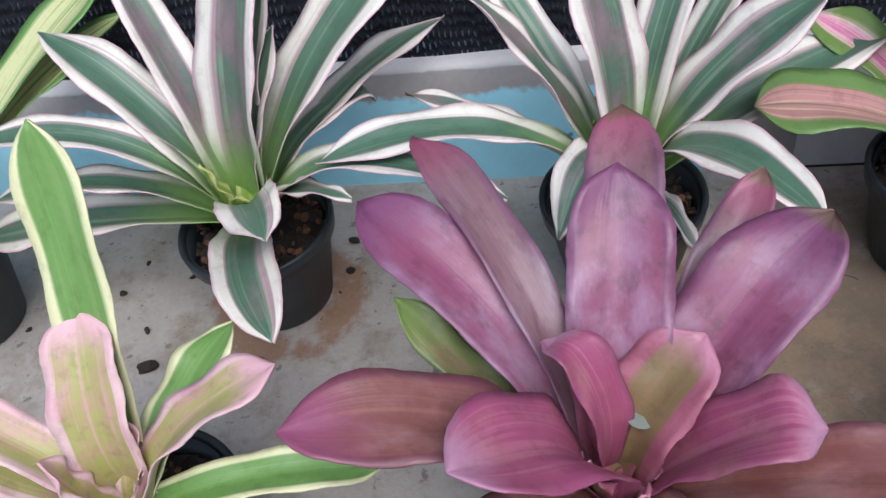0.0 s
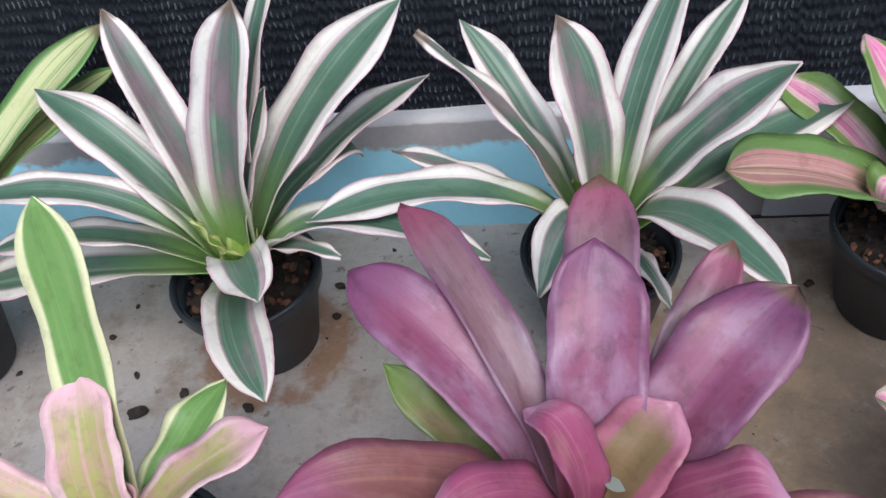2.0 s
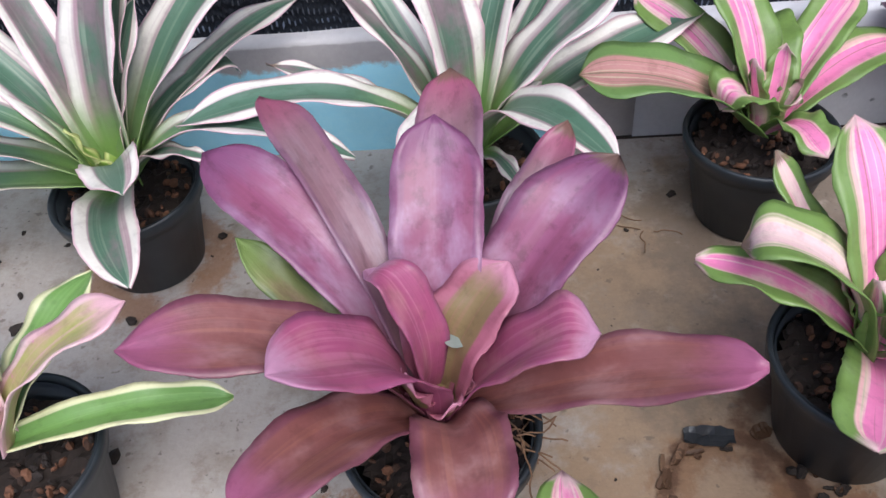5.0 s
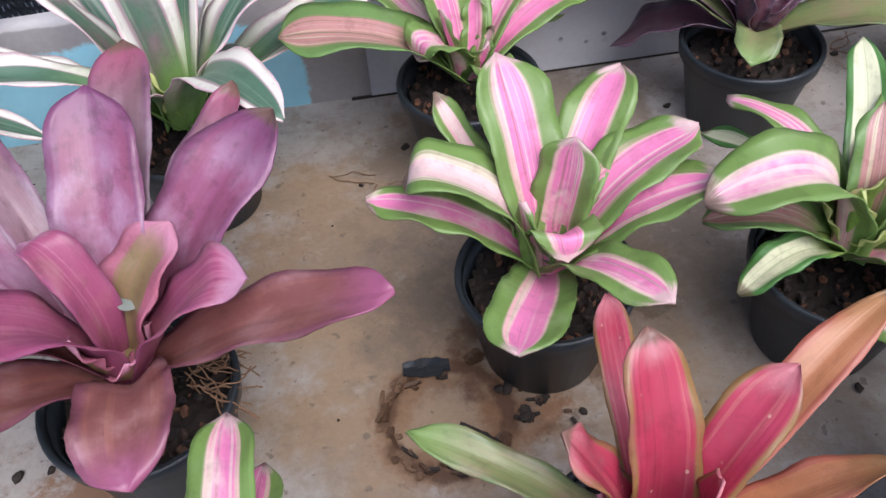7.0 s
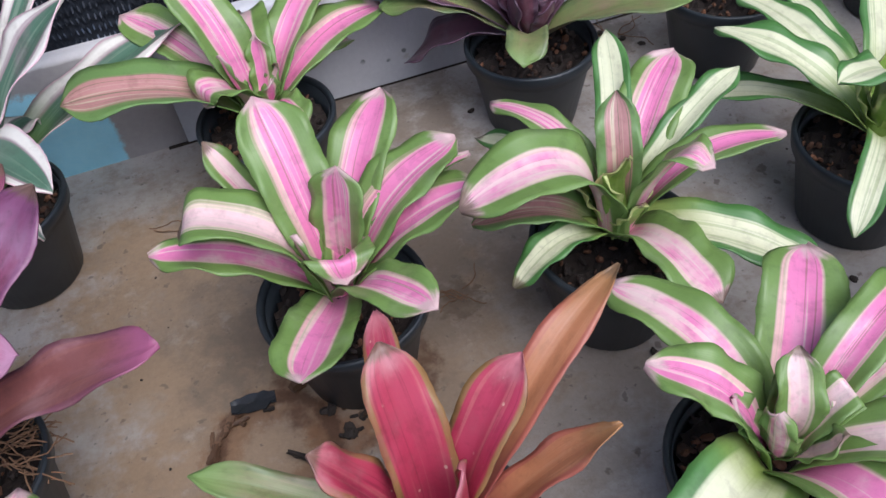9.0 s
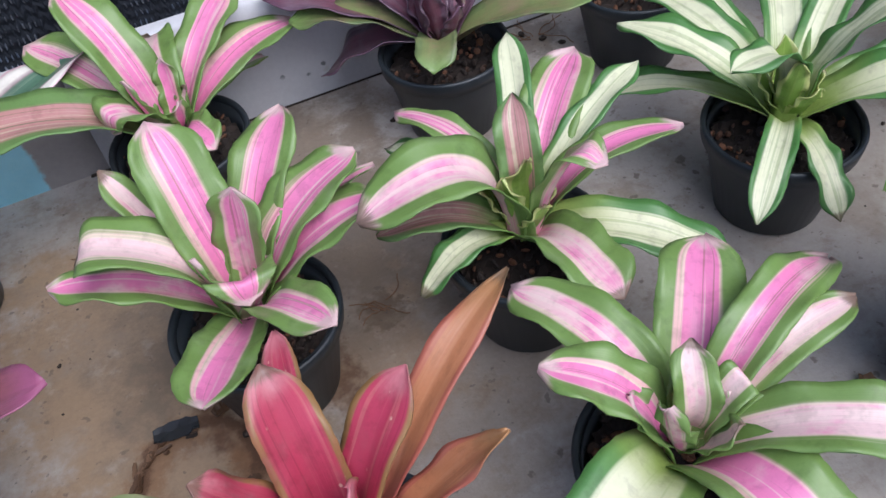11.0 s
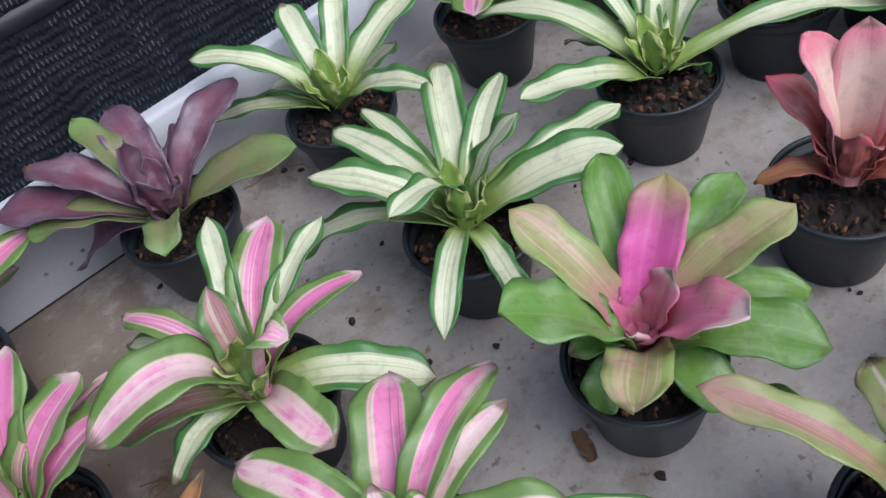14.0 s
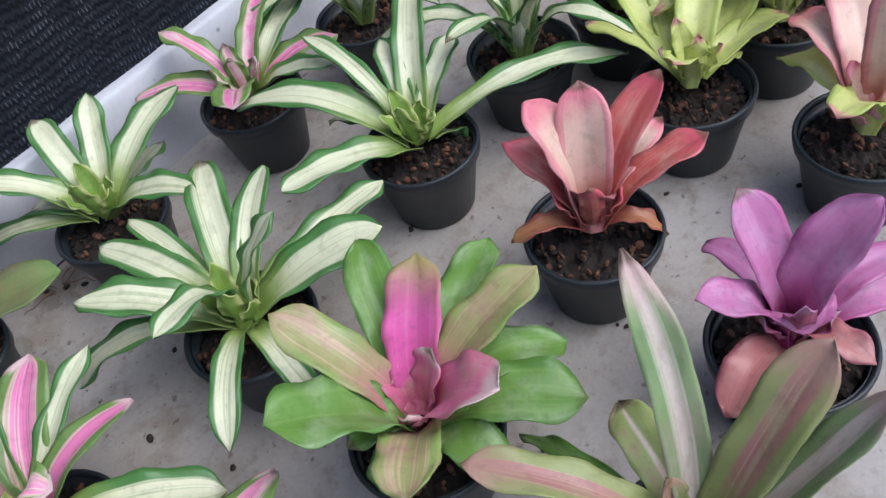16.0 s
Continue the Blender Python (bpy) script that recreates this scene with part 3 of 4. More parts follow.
kerb("wall_north", 0.325, 5.0, WALL_Y, M_WHITE, "low white painted concrete kerb with dark specks")
kerb("wall_west", -3.0, 0.325, WALL_Y + 0.003, M_BLUE, "low concrete kerb with worn light blue paint")
tagged(new("trim", mesh_of("trim", box(bmesh.new(), 0.30, 1.02, WALL_Y - 0.0025, WALL_Y + 0.003, -0.002, 0.0015, 0.0005), M_DIRT)), "dark dirt-filled crack where the kerb meets the floor", "crack", kind="structure")
thing = tagged(new("shade_net"), "black woven shade net hanging behind the kerb", "net")
bm = bmesh.new()
nx_, nz_ = 320, 60
grid = []
for j in range(nz_ + 1):
    z = WALL_H - 0.004 + 1.5 * (j / nz_) ** 1.3
    row = []
    for i in range(nx_ + 1):
        x = -3 + 8 * i / nx_
        y = WALL_Y + 0.024 + 0.012 * min(1, (z - WALL_H) * 12) * noise.noise(Vector((x * 3, z * 4, 0))) + 0.003 * noise.noise(Vector((x * 12, z * 9, 3))) + 0.10 * (z - WALL_H)
        row.append(bm.verts.new((x, y, z)))
    grid.append(row)
for a, b in zip(grid, grid[1:]):
    for k in range(nx_):
        bm.faces.new((a[k], a[k + 1], b[k + 1], b[k]))
part("cloth", bm, M_NET, thing)
bm = bmesh.new()
rings = []
for i in range(260):
    x = 0.55 + 4.45 * i / 259
    c = Vector((x, WALL_Y + 0.045 + 0.006 * noise.noise(Vector((x * 5, 1, 0))), 0.33 + 0.008 * noise.noise(Vector((x * 4, 7, 0)))))
    r = 0.010 + 0.004 * noise.noise(Vector((x * 9, 2, 2)))
    rings.append([bm.verts.new(c + Vector((0, r * math.cos(a), r * 1.3 * math.sin(a) + 0.002 * noise.noise(Vector((x * 60, a, 0)))))) for a in np.linspace(0, 2 * math.pi, 12, endpoint=False)])
for a, b in zip(rings, rings[1:]):
    for k in range(12):
        bm.faces.new((a[k], a[(k + 1) % 12], b[(k + 1) % 12], b[k]))
part("hem", bm, M_HEM, thing, "rolled folded hem of the net")

# ---- plants: azimuth, reach, tip height, width and arch of each leaf ----
potted_plant("potted_bromeliad", -0.212, 0.654, "variegated bromeliad with green white-edged leaves in a black pot", "tricolor", [
    (132, 0.126, 0.341, 0.044, 0.02),
    (59, 0.079, 0.354, 0.077, 0.02),
    (60, 0.129, 0.359, 0.038, 0.02),
    (36, 0.213, 0.315, 0.073, 0.03),
    (41, 0.242, 0.214, 0.044, 0.031),
    (40, 0.169, 0.188, 0.048, 0.029, {"hook": 0.6}),
    (158, 0.179, 0.281, 0.054, 0.028),
    (-170, 0.235, 0.235, 0.042, 0.055),
    (-174, 0.231, 0.165, 0.04, 0.034),
    (-178, 0.297, 0.098, 0.058, 0.019, {"bow": 0.003}),
    (-62, 0.156, 0.215, 0.053, 0.026),
    (-67, 0.218, 0.177, 0.052, 0.02, {"bow": -0.009}),
    (-14, 0.255, 0.18, 0.047, 0.053),
    (-26, 0.134, 0.184, 0.022, 0.02),
    (52, 0.081, 0.27, 0.043, 0.02),
    (141, 0.115, 0.157, 0.037, 0.034, {"mat": "shoot"}),
], 1, 0.113, core="shoot")
potted_plant("potted_bromeliad", 0.134, 0.673, "spreading bromeliad, dark green leaves edged white and pink, black pot", "tricolor", [
    (131, 0.191, 0.269, 0.039, 0.018),
    (165, 0.153, 0.32, 0.031, 0.018),
    (137, 0.049, 0.328, 0.068, 0.02, {"bow": -0.002}),
    (51, 0.113, 0.346, 0.045, 0.019),
    (47, 0.207, 0.281, 0.039, 0.02),
    (4, 0.151, 0.287, 0.069, 0.021),
    (24, 0.261, 0.185, 0.062, 0.02),
    (-57, 0.207, 0.235, 0.055, 0.047),
    (-120, 0.111, 0.148, 0.042, 0.05, {"bow": -0.004}),
    (-167, 0.256, 0.203, 0.046, 0.052),
    (165, 0.196, 0.19, 0.024, 0.02),
    (-55, 0.098, 0.114, 0.019, 0.02),
    (107, 0.108, 0.146, 0.024, 0.02, {"hook": 0.6}),
    (37, 0.101, 0.155, 0.034, 0.02, {"hook": 0.6}),
    (87, 0.094, 0.135, 0.023, 0.02, {"mat": "shoot", "bow": 0.005}),
], 2, 0.113, core="shoot")
potted_plant("potted_bromeliad", 0.108, 0.364, "large purple bromeliad holding water, in a black pot", "purple", [
    (87, 0.133, 0.283, 0.065, 0.018, {"bow": -0.003}),
    (86, 0.229, 0.258, 0.055, 0.023, {"mat": "faded", "bow": -0.004}),
    (123, 0.24, 0.261, 0.037, 0.057, {"mat": "faded"}),
    (141, 0.199, 0.269, 0.057, 0.035, {"bow": -0.005}),
    (57, 0.191, 0.249, 0.038, 0.014, {"mat": "faded", "bow": -0.005}),
    (39, 0.172, 0.258, 0.071, 0.017, {"bow": 0.002}),
    (-166, 0.178, 0.26, 0.059, 0.033, {"mat": "maroon", "bow": -0.006}),
    (-141, 0.102, 0.261, 0.069, 0.031, {"mat": "magenta"}),
    (-126, 0.163, 0.238, 0.056, 0.021, {"mat": "maroon"}),
    (-78, 0.127, 0.183, 0.064, 0.025, {"mat": "maroon", "bow": 0.008}),
    (-14, 0.202, 0.232, 0.051, 0.015, {"mat": "maroon", "bow": -0.002}),
    (139, 0.046, 0.264, 0.034, 0.021, {"hook": 0.6, "mat": "magenta", "bow": -0.005}),
    (42, 0.069, 0.225, 0.06, 0.02, {"mat": "cup"}),
    (-10, 0.108, 0.25, 0.055, 0.012, {"hook": 0.5, "mat": "magenta"}),
    (152, 0.148, 0.234, 0.029, -0.002, {"mat": "olive"}),
], 3, 0.128, core="cup", heart=0.85)
potted_plant("potted_bromeliad", -0.221, 0.351, "green cream-edged bromeliad with pink blotched inner leaves, black pot", "lime", [
    (94, 0.119, 0.36, 0.044, -0.002),
    (102, 0.072, 0.245, 0.052, 0.02, {"mat": "bract"}),
    (23, 0.126, 0.215, 0.046, 0.024, {"mat": "bract"}),
    (62, 0.129, 0.176, 0.041, 0.014),
    (12, 0.174, 0.121, 0.034, 0.01),
    (165, 0.17, 0.19, 0.04, 0.03, {"mat": "bract"}),
    (169, 0.159, 0.151, 0.047, 0.005, {"mat": "bract"}),
], 4, 0.118, core="bract")
potted_plant("potted_bromeliad", -0.55, 0.622, "green and yellow striped bromeliad in a black pot beside the kerb", "striped", [
    (46, 0.284, 0.286, 0.077, 0.02),
    (43, 0.27, 0.246, 0.061, 0.023, {"bow": 0.002}),
    (-32, 0.13, 0.112, 0.057, 0.04),
    (122, 0.206, 0.204, 0.062, -0.01),
    (-53, 0.128, 0.243, 0.053, 0.04),
], 5, 0.108, core="shoot")
potted_plant("potted_bromeliad", 0.423, 0.687, "pink and green striped bromeliad in a black pot beside the kerb", "pink", [
    (-178, 0.179, 0.188, 0.081, 0.025, {"mat": "dull"}),
    (133, 0.164, 0.192, 0.053, 0.02),
    (-150, 0.073, 0.18, 0.057, 0.02, {"hook": 0.6}),
    (122, 0.104, 0.252, 0.058, 0.023),
    (48, 0.163, 0.184, 0.051, 0.02),
    (30, 0.185, 0.141, 0.059, 0.021),
    (41, 0.156, 0.103, 0.052, 0.018),
    (-68, 0.082, 0.136, 0.044, 0.018, {"bow": 0.003}),
    (78, 0.114, 0.154, 0.04, 0.021),
    (85, 0.112, 0.165, 0.061, 0.04),
], 6, 0.113, core="pink")
potted_plant("potted_bromeliad", 0.435, 0.413, "compact pink and cream striped bromeliad, green margins, black pot", "pink", [
    (166, 0.124, 0.225, 0.061, 0.033, {"hook": 0.6, "bow": -0.002}),
    (166, 0.136, 0.185, 0.046, 0.019, {"bow": 0.003}),
    (103, 0.098, 0.253, 0.06, 0.02),
    (125, 0.118, 0.224, 0.031, 0),
    (16, 0.126, 0.207, 0.06, 0.022),
    (-6, 0.123, 0.197, 0.064, 0.017, {"bow": -0.002}),
    (20, 0.146, 0.172, 0.017, 0.02),
    (51, 0.135, 0.218, 0.054, 0.02),
    (-114, 0.122, 0.161, 0.059, 0.006, {"bow": 0.002}),
    (-65, 0.121, 0.187, 0.044, 0.018),
    (45, 0.03, 0.222, 0.052, 0.002),
    (-81, 0.049, 0.191, 0.057, 0.019, {"hook": 0.6}),
], 7, 0.118, core="pink")
potted_plant("potted_bromeliad", 0.676, 0.378, "pink striped bromeliad with arching dark green leaves, black pot", "pink", [
    (-177, 0.138, 0.205, 0.067, 0.053, {"bow": -0.003}),
    (45, 0.152, 0.194, 0.056, 0.02),
    (67, 0.163, 0.203, 0.032, 0.02, {"mat": "cream"}),
    (114, 0.142, 0.179, 0.03, 0.037),
    (118, 0.157, 0.136, 0.024, 0.027, {"mat": "cream"}),
    (173, 0.123, 0.161, 0.05, 0.02, {"mat": "dull"}),
    (-163, 0.113, 0.129, 0.034, 0.02, {"mat": "cream"}),
    (-83, 0.129, 0.154, 0.055, 0.021),
    (-40, 0.17, 0.109, 0.053, 0.02, {"mat": "cream"}),
    (-10, 0.134, 0.19, 0.038, 0.029),
    (24, 0.161, 0.191, 0.03, 0.025, {"mat": "cream"}),
    (67, 0.046, 0.222, 0.037, 0.019, {"mat": "dull"}),
    (-55, 0.066, 0.247, 0.046, 0.01, {"hook": 0.6}),
    (-70, 0.005, 0.198, 0.034, 0.012, {"mat": "shoot", "bow": 0.005}),
], 8, 0.118, core="shoot")
potted_plant("potted_bromeliad", 0.73, 0.683, "dark purple curled bromeliad in a black pot by the kerb", "dark", [
    (143, 0.207, 0.165, 0.062, 0.018),
    (130, 0.164, 0.195, 0.052, 0.023),
    (82, 0.126, 0.203, 0.058, 0.021),
    (102, 0.128, 0.216, 0.04, 0.02, {"mat": "olive"}),
    (24, 0.173, 0.18, 0.056, 0.026),
    (36, 0.124, 0.164, 0.058, 0.016, {"hook": 0.6}),
    (-33, 0.17, 0.167, 0.066, 0.016, {"mat": "olive"}),
    (154, 0.163, 0.153, 0.056, 0.02, {"mat": "olive"}),
    (143, 0.148, 0.063, 0.085, 0.019),
    (-118, 0.088, 0.136, 0.044, 0.02, {"mat": "olive"}),
    (160, 0.012, 0.226, 0.085, -0.007),
], 9, 0.113, core="dark")
potted_plant("potted_bromeliad", 0.44, 0.169, "red bromeliad with pale spots and an orange leaf, black pot", "red", [
    (90, 0.061, 0.261, 0.043, 0.019),
    (86, 0.145, 0.187, 0.026, 0.02, {"bow": 0.005}),
    (24, 0.08, 0.243, 0.038, 0.02),
    (26, 0.179, 0.234, 0.031, 0.02, {"mat": "orange"}),
    (-9, 0.112, 0.22, 0.029, 0, {"mat": "orange", "bow": 0.004}),
    (159, 0.061, 0.242, 0.036, 0.008),
    (153, 0.153, 0.184, 0.025, 0.017, {"mat": "olive"}),
    (-28, 0.02, 0.219, 0.031, -0.002),
    (-150, 0.12, 0.17, 0.055, 0.03),
    (-70, 0.12, 0.17, 0.055, 0.03),
], 10, 0.118, core="red")
potted_plant("potted_bromeliad", 0.675, 0.142, "broad-leaved pink bromeliad with green margins, black pot", "pink", [
    (110, 0.152, 0.166, 0.052, 0.03, {"bow": -0.004}),
    (51, 0.143, 0.172, 0.063, 0.018),
    (21, 0.174, 0.157, 0.041, 0.046),
    (7, 0.14, 0.175, 0.034, 0.021),
    (146, 0.092, 0.2, 0.048, 0.02, {"bow": -0.002}),
    (-36, 0.141, 0.171, 0.05, 0.023, {"bow": 0.002}),
    (-22, 0.218, 0.043, 0.021, 0.021, {"mat": "cream"}),
    (57, 0.031, 0.193, 0.032, 0.015, {"bow": -0.006}),
    (-2, 0.052, 0.181, 0.028, 0.013, {"hook": 0.6}),
    (-150, 0.15, 0.13, 0.07, 0.035, {"mat": "cream"}),
    (-78, 0.13, 0.12, 0.07, 0.04),
], 11, 0.118, core="pink")
potted_plant("potted_bromeliad", 0.19, 0.135, "small pink and green bromeliad in a black pot", "pink", [
    (91, 0.15, 0.169, 0.041, 0.04),
    (82, 0.124, 0.147, 0.036, 0.04),
    (170, 0.12, 0.14, 0.05, 0.03),
    (-10, 0.12, 0.14, 0.05, 0.03),
    (-110, 0.12, 0.12, 0.05, 0.03),
    (-60, 0.12, 0.13, 0.05, 0.03),
    (107, 0.069, 0.211, 0.029, 0.02),
], 12, 0.108, core="pink")
potted_plant("potted_bromeliad", 0.955, 0.388, "cream striped bromeliad with narrow green margins, black pot", "cream", [
    (56, 0.207, 0.173, 0.047, 0.02),
    (34, 0.179, 0.167, 0.039, 0.02),
    (-25, 0.072, 0.232, 0.042, 0.017),
    (-5, 0.214, 0.136, 0.044, 0.017, {"bow": -0.002}),
    (-38, 0.167, 0.18, 0.06, 0.019),
    (85, 0.206, 0.153, 0.03, 0.02),
    (98, 0.198, 0.158, 0.043, 0.022),
    (127, 0.165, 0.176, 0.051, 0.02),
    (-167, 0.092, 0.214, 0.041, 0.04),
    (134, 0.216, 0.063, 0.039, 0.042),
    (-136, 0.164, 0.135, 0.03, 0.032),
    (-101, 0.11, 0.082, 0.03, 0.02),
], 13, 0.113, core="shoot")
potted_plant("potted_bromeliad", 0.956, 0.143, "bright green bromeliad with a pink centre holding water, black pot", "green", [
    (30, 0.11, 0.222, 0.056, 0.02, {"mat": "gpink"}),
    (54, 0.166, 0.198, 0.048, 0.02),
    (14, 0.184, 0.165, 0.05, 0.02),
    (-15, 0.15, 0.206, 0.054, 0.023, {"mat": "blush"}),
    (-31, 0.146, 0.142, 0.051, 0.027, {"bow": 0.002}),
    (-58, 0.149, 0.152, 0.06, 0.024, {"bow": 0.002}),
    (102, 0.122, 0.233, 0.05, 0.02, {"mat": "blush"}),
    (157, 0.113, 0.234, 0.074, 0.019),
    (-138, 0.109, 0.198, 0.055, 0.019, {"mat": "blush"}),
    (-170, 0.071, 0.101, 0.037, 0.02),
    (-93, 0.099, 0.134, 0.047, 0.02),
    (-78, 0.091, 0.225, 0.066, 0.018, {"mat": "rose"}),
    (78, 0.063, 0.157, 0.032, 0.02, {"mat": "rose"}),
    (-20, 0.03, 0.202, 0.041, 0.006, {"mat": "rose"}),
    (163, 0.066, 0.161, 0.038, 0.018),
], 14, 0.123, core="rose", heart=0.6)
potted_plant("potted_bromeliad", 0.98, 0.682, "small cream and green bromeliad with pink leaf tips, black pot", "cream", [
    (132, 0.171, 0.203, 0.046, 0.033),
    (79, 0.128, 0.202, 0.04, 0.02),
    (46, 0.138, 0.2, 0.039, 0.007),
    (11, 0.184, 0.169, 0.053, 0.02),
    (-69, 0.159, 0.174, 0.044, 0.021),
    (120, 0.1, 0.13, 0.051, 0.019),
    (140, 0.197, 0.107, 0.038, 0.022),
    (22, 0.142, 0.104, 0.04, 0.008),
], 15, 0.113, core="shoot")
potted_plant("potted_bromeliad", 1.238, 0.682, "narrow pink and green bromeliad in a black pot beside the kerb", "pink", [
    (97, 0.127, 0.191, 0.036, 0.025),
    (31, 0.142, 0.178, 0.039, 0.02),
    (-135, 0.106, 0.17, 0.057, 0.021),
    (11, 0.176, 0.164, 0.043, 0.018, {"mat": "cream"}),
    (-15, 0.153, 0.119, 0.054, 0.02),
    (-74, 0.155, 0.178, 0.044, 0.015, {"mat": "cream"}),
    (127, 0.158, 0.134, 0.051, 0.019),
], 16, 0.108, core="pink")
potted_plant("potted_bromeliad", 1.264, 0.393, "cream and green bromeliad with long drooping leaves, black pot", "cream", [
    (36, 0.185, 0.215, 0.045, 0.02),
    (13, 0.133, 0.173, 0.036, 0.019),
    (53, 0.135, 0.175, 0.032, 0.02),
    (83, 0.189, 0.198, 0.027, 0.034),
    (110, 0.242, 0.154, 0.05, 0.041),
    (97, 0.138, 0.107, 0.028, 0.017),
    (172, 0.186, 0.185, 0.051, 0.012),
    (-31, 0.29, 0.107, 0.042, 0.04),
    (-7, 0.041, 0.056, 0.059, 0.025),
], 17, 0.108, core="shoot")
potted_plant("potted_bromeliad", 1.238, 0.131, "upright coral red bromeliad with a pale centre leaf, black pot", "coral", [
    (36, 0.047, 0.263, 0.055, 0.02, {"mat": "peach"}),
    (-14, 0.104, 0.246, 0.043, 0.02),
    (92, 0.059, 0.26, 0.061, 0.02, {"mat": "peach", "bow": -0.002}),
    (101, 0.087, 0.207, 0.042, 0.018),
    (-41, 0.121, 0.195, 0.046, 0.016),
    (138, 0.085, 0.123, 0.028, 0.017, {"mat": "orange"}),
    (-64, 0.075, 0.099, 0.02, 0.02, {"mat": "orange"}),
    (-11, 0.114, 0.177, 0.033, 0.02, {"mat": "peach"}),
    (-150, 0.022, 0.18, 0.05, 0.012, {"mat": "dusty"}),
], 18, 0.113, core="coral")
potted_plant("potted_bromeliad", 1.488, 0.142, "yellow-green vase-shaped bromeliad with pink leaf tips, black pot", "yellow", [
    (77, 0.169, 0.131, 0.037, 0.02),
    (-17, 0.155, 0.126, 0.048, 0.015),
    (41, 0.15, 0.181, 0.054, -0.01),
    (21, 0.175, 0.166, 0.059, 0.04),
    (2, 0.175, 0.154, 0.055, -0.004),
    (57, 0.157, 0.175, 0.05, -0.005),
    (-17, 0.073, 0.114, 0.041, 0.01),
    (-178, 0.053, 0.181, 0.041, 0.015),
], 19, 0.113, core="yellow")
potted_plant("potted_bromeliad", 1.2, -0.096, "violet pink bromeliad with dull red lower leaves, black pot", "violet", [
    (68, 0.076, 0.242, 0.046, 0.019),
    (-31, 0.061, 0.257, 0.054, 0.026, {"bow": 0.002}),
    (62, 0.119, 0.13, 0.037, 0.03),
    (133, 0.084, 0.196, 0.044, 0.023, {"bow": -0.003}),
    (171, 0.099, 0.113, 0.045, 0.021, {"mat": "dusty", "bow": -0.002}),
    (-104, 0.072, 0.151, 0.031, 0.023, {"mat": "dusty"}),
    (-145, 0.028, 0.177, 0.056, 0.02, {"hook": 0.6}),
    (-39, 0.107, 0.127, 0.039, 0.02),
    (-30, 0.108, 0.169, 0.036, 0.025),
], 20, 0.113, core="magenta")
potted_plant("potted_bromeliad", 1.49, -0.06, "pale pink and yellow-green bromeliad in a black pot", "peach", [
    (58, 0.146, 0.115, 0.052, 0.029, {"mat": "yellow"}),
    (52, 0.153, 0.165, 0.051, 0.037),
    (34, 0.141, 0.207, 0.06, 0.023),
    (-3, 0.02, 0.286, 0.055, -0.004),
    (-10, 0.159, 0.133, 0.052, 0.026),
    (167, 0.075, 0.185, 0.048, 0.026, {"mat": "yellow"}),
], 21, 0.113, core="peach")
potted_plant("potted_bromeliad", 0.982, -0.115, "olive and pink bromeliad with pale mid stripes, black pot", "spink", [
    (49, 0.147, 0.31, 0.036, 0.024, {"mat": "palemid", "bow": -0.005}),
    (-21, 0.105, 0.298, 0.045, 0.018),
    (58, 0.12, 0.152, 0.041, 0.02, {"mat": "lined"}),
    (112, 0.174, 0.202, 0.038, 0.026, {"bow": -0.005}),
    (-45, 0.12, 0.298, 0.033, -0.001, {"mat": "palemid"}),
    (-15, 0.065, 0.143, 0.032, 0.028, {"mat": "green"}),
    (81, 0.198, 0.059, 0.018, 0.02, {"mat": "green"}),
    (175, 0.12, 0.15, 0.062, 0.03),
    (-70, 0.12, 0.14, 0.062, 0.03),
], 22, 0.118, core="spink")
potted_plant("potted_bromeliad", 1.473, 0.379, "cream and green bromeliad in a black pot farther back", "cream", rosette(11, 0.2, 0.25, 0.034, 23), 23)
potted_plant("potted_bromeliad", 1.455, 0.653, "pale striped bromeliad in a black pot by the kerb", "cream", rosette(9, 0.2, 0.25, 0.034, 24), 24)
potted_plant("potted_bromeliad", 1.621, 0.311, "striped bromeliad in a black pot at the back", "cream", rosette(10, 0.2, 0.25, 0.034, 25), 25)
potted_plant("potted_bromeliad", 1.666, 0.108, "yellow-green bromeliad in a black pot at the back", "yellow", rosette(10, 0.2, 0.25, 0.034, 26), 26)
CHIPS_A = [(-0.289, 0.583, 0.009), (-0.348, 0.606, 0.007), (-0.395, 0.659, 0.006), (-0.330, 0.558, 0.017), (-0.321, 0.680, 0.006), (-0.381, 0.704, 0.005), (-0.145, 0.682, 0.009), (-0.137, 0.744, 0.012), (-0.148, 0.727, 0.010), (-0.093, 0.783, 0.005), (-0.215, 0.563, 0.010), (0.351, 0.714, 0.009), (-0.484, 0.611, 0.006), (-0.024, 0.371, 0.009), (0.003, 0.372, 0.007), (-0.098, 0.336, 0.010), (-0.129, 0.330, 0.008), (0.011, 0.401, 0.010), (0.352, 0.715, 0.009), (-0.188, 0.408, 0.012), (0.233, 0.540, 0.004), (0.395, 0.374, 0.012), (0.403, 0.343, 0.009), (0.388, 0.375, 0.008)]
CHIPS_B = [(0.453, 0.339, 0.006), (0.295, 0.662, 0.005), (0.689, 0.314, 0.007), (0.811, 0.469, 0.009), (0.910, 0.540, 0.006), (0.905, 0.314, 0.006), (0.912, 0.087, 0.009), (1.134, 0.419, 0.005), (1.031, 0.076, 0.004), (0.839, 0.353, 0.007), (1.207, 0.392, 0.007), (0.903, 0.313, 0.006), (1.206, 0.077, 0.005), (1.203, 0.087, 0.004), (1.485, -0.001, 0.007), (1.405, 0.132, 0.006), (0.915, 0.748, 0.008), (0.878, 0.792, 0.009), (0.898, 0.769, 0.008), (0.908, 0.540, 0.006), (0.664, 0.718, 0.008)]


# ---- crumbs and litter on the floor ----


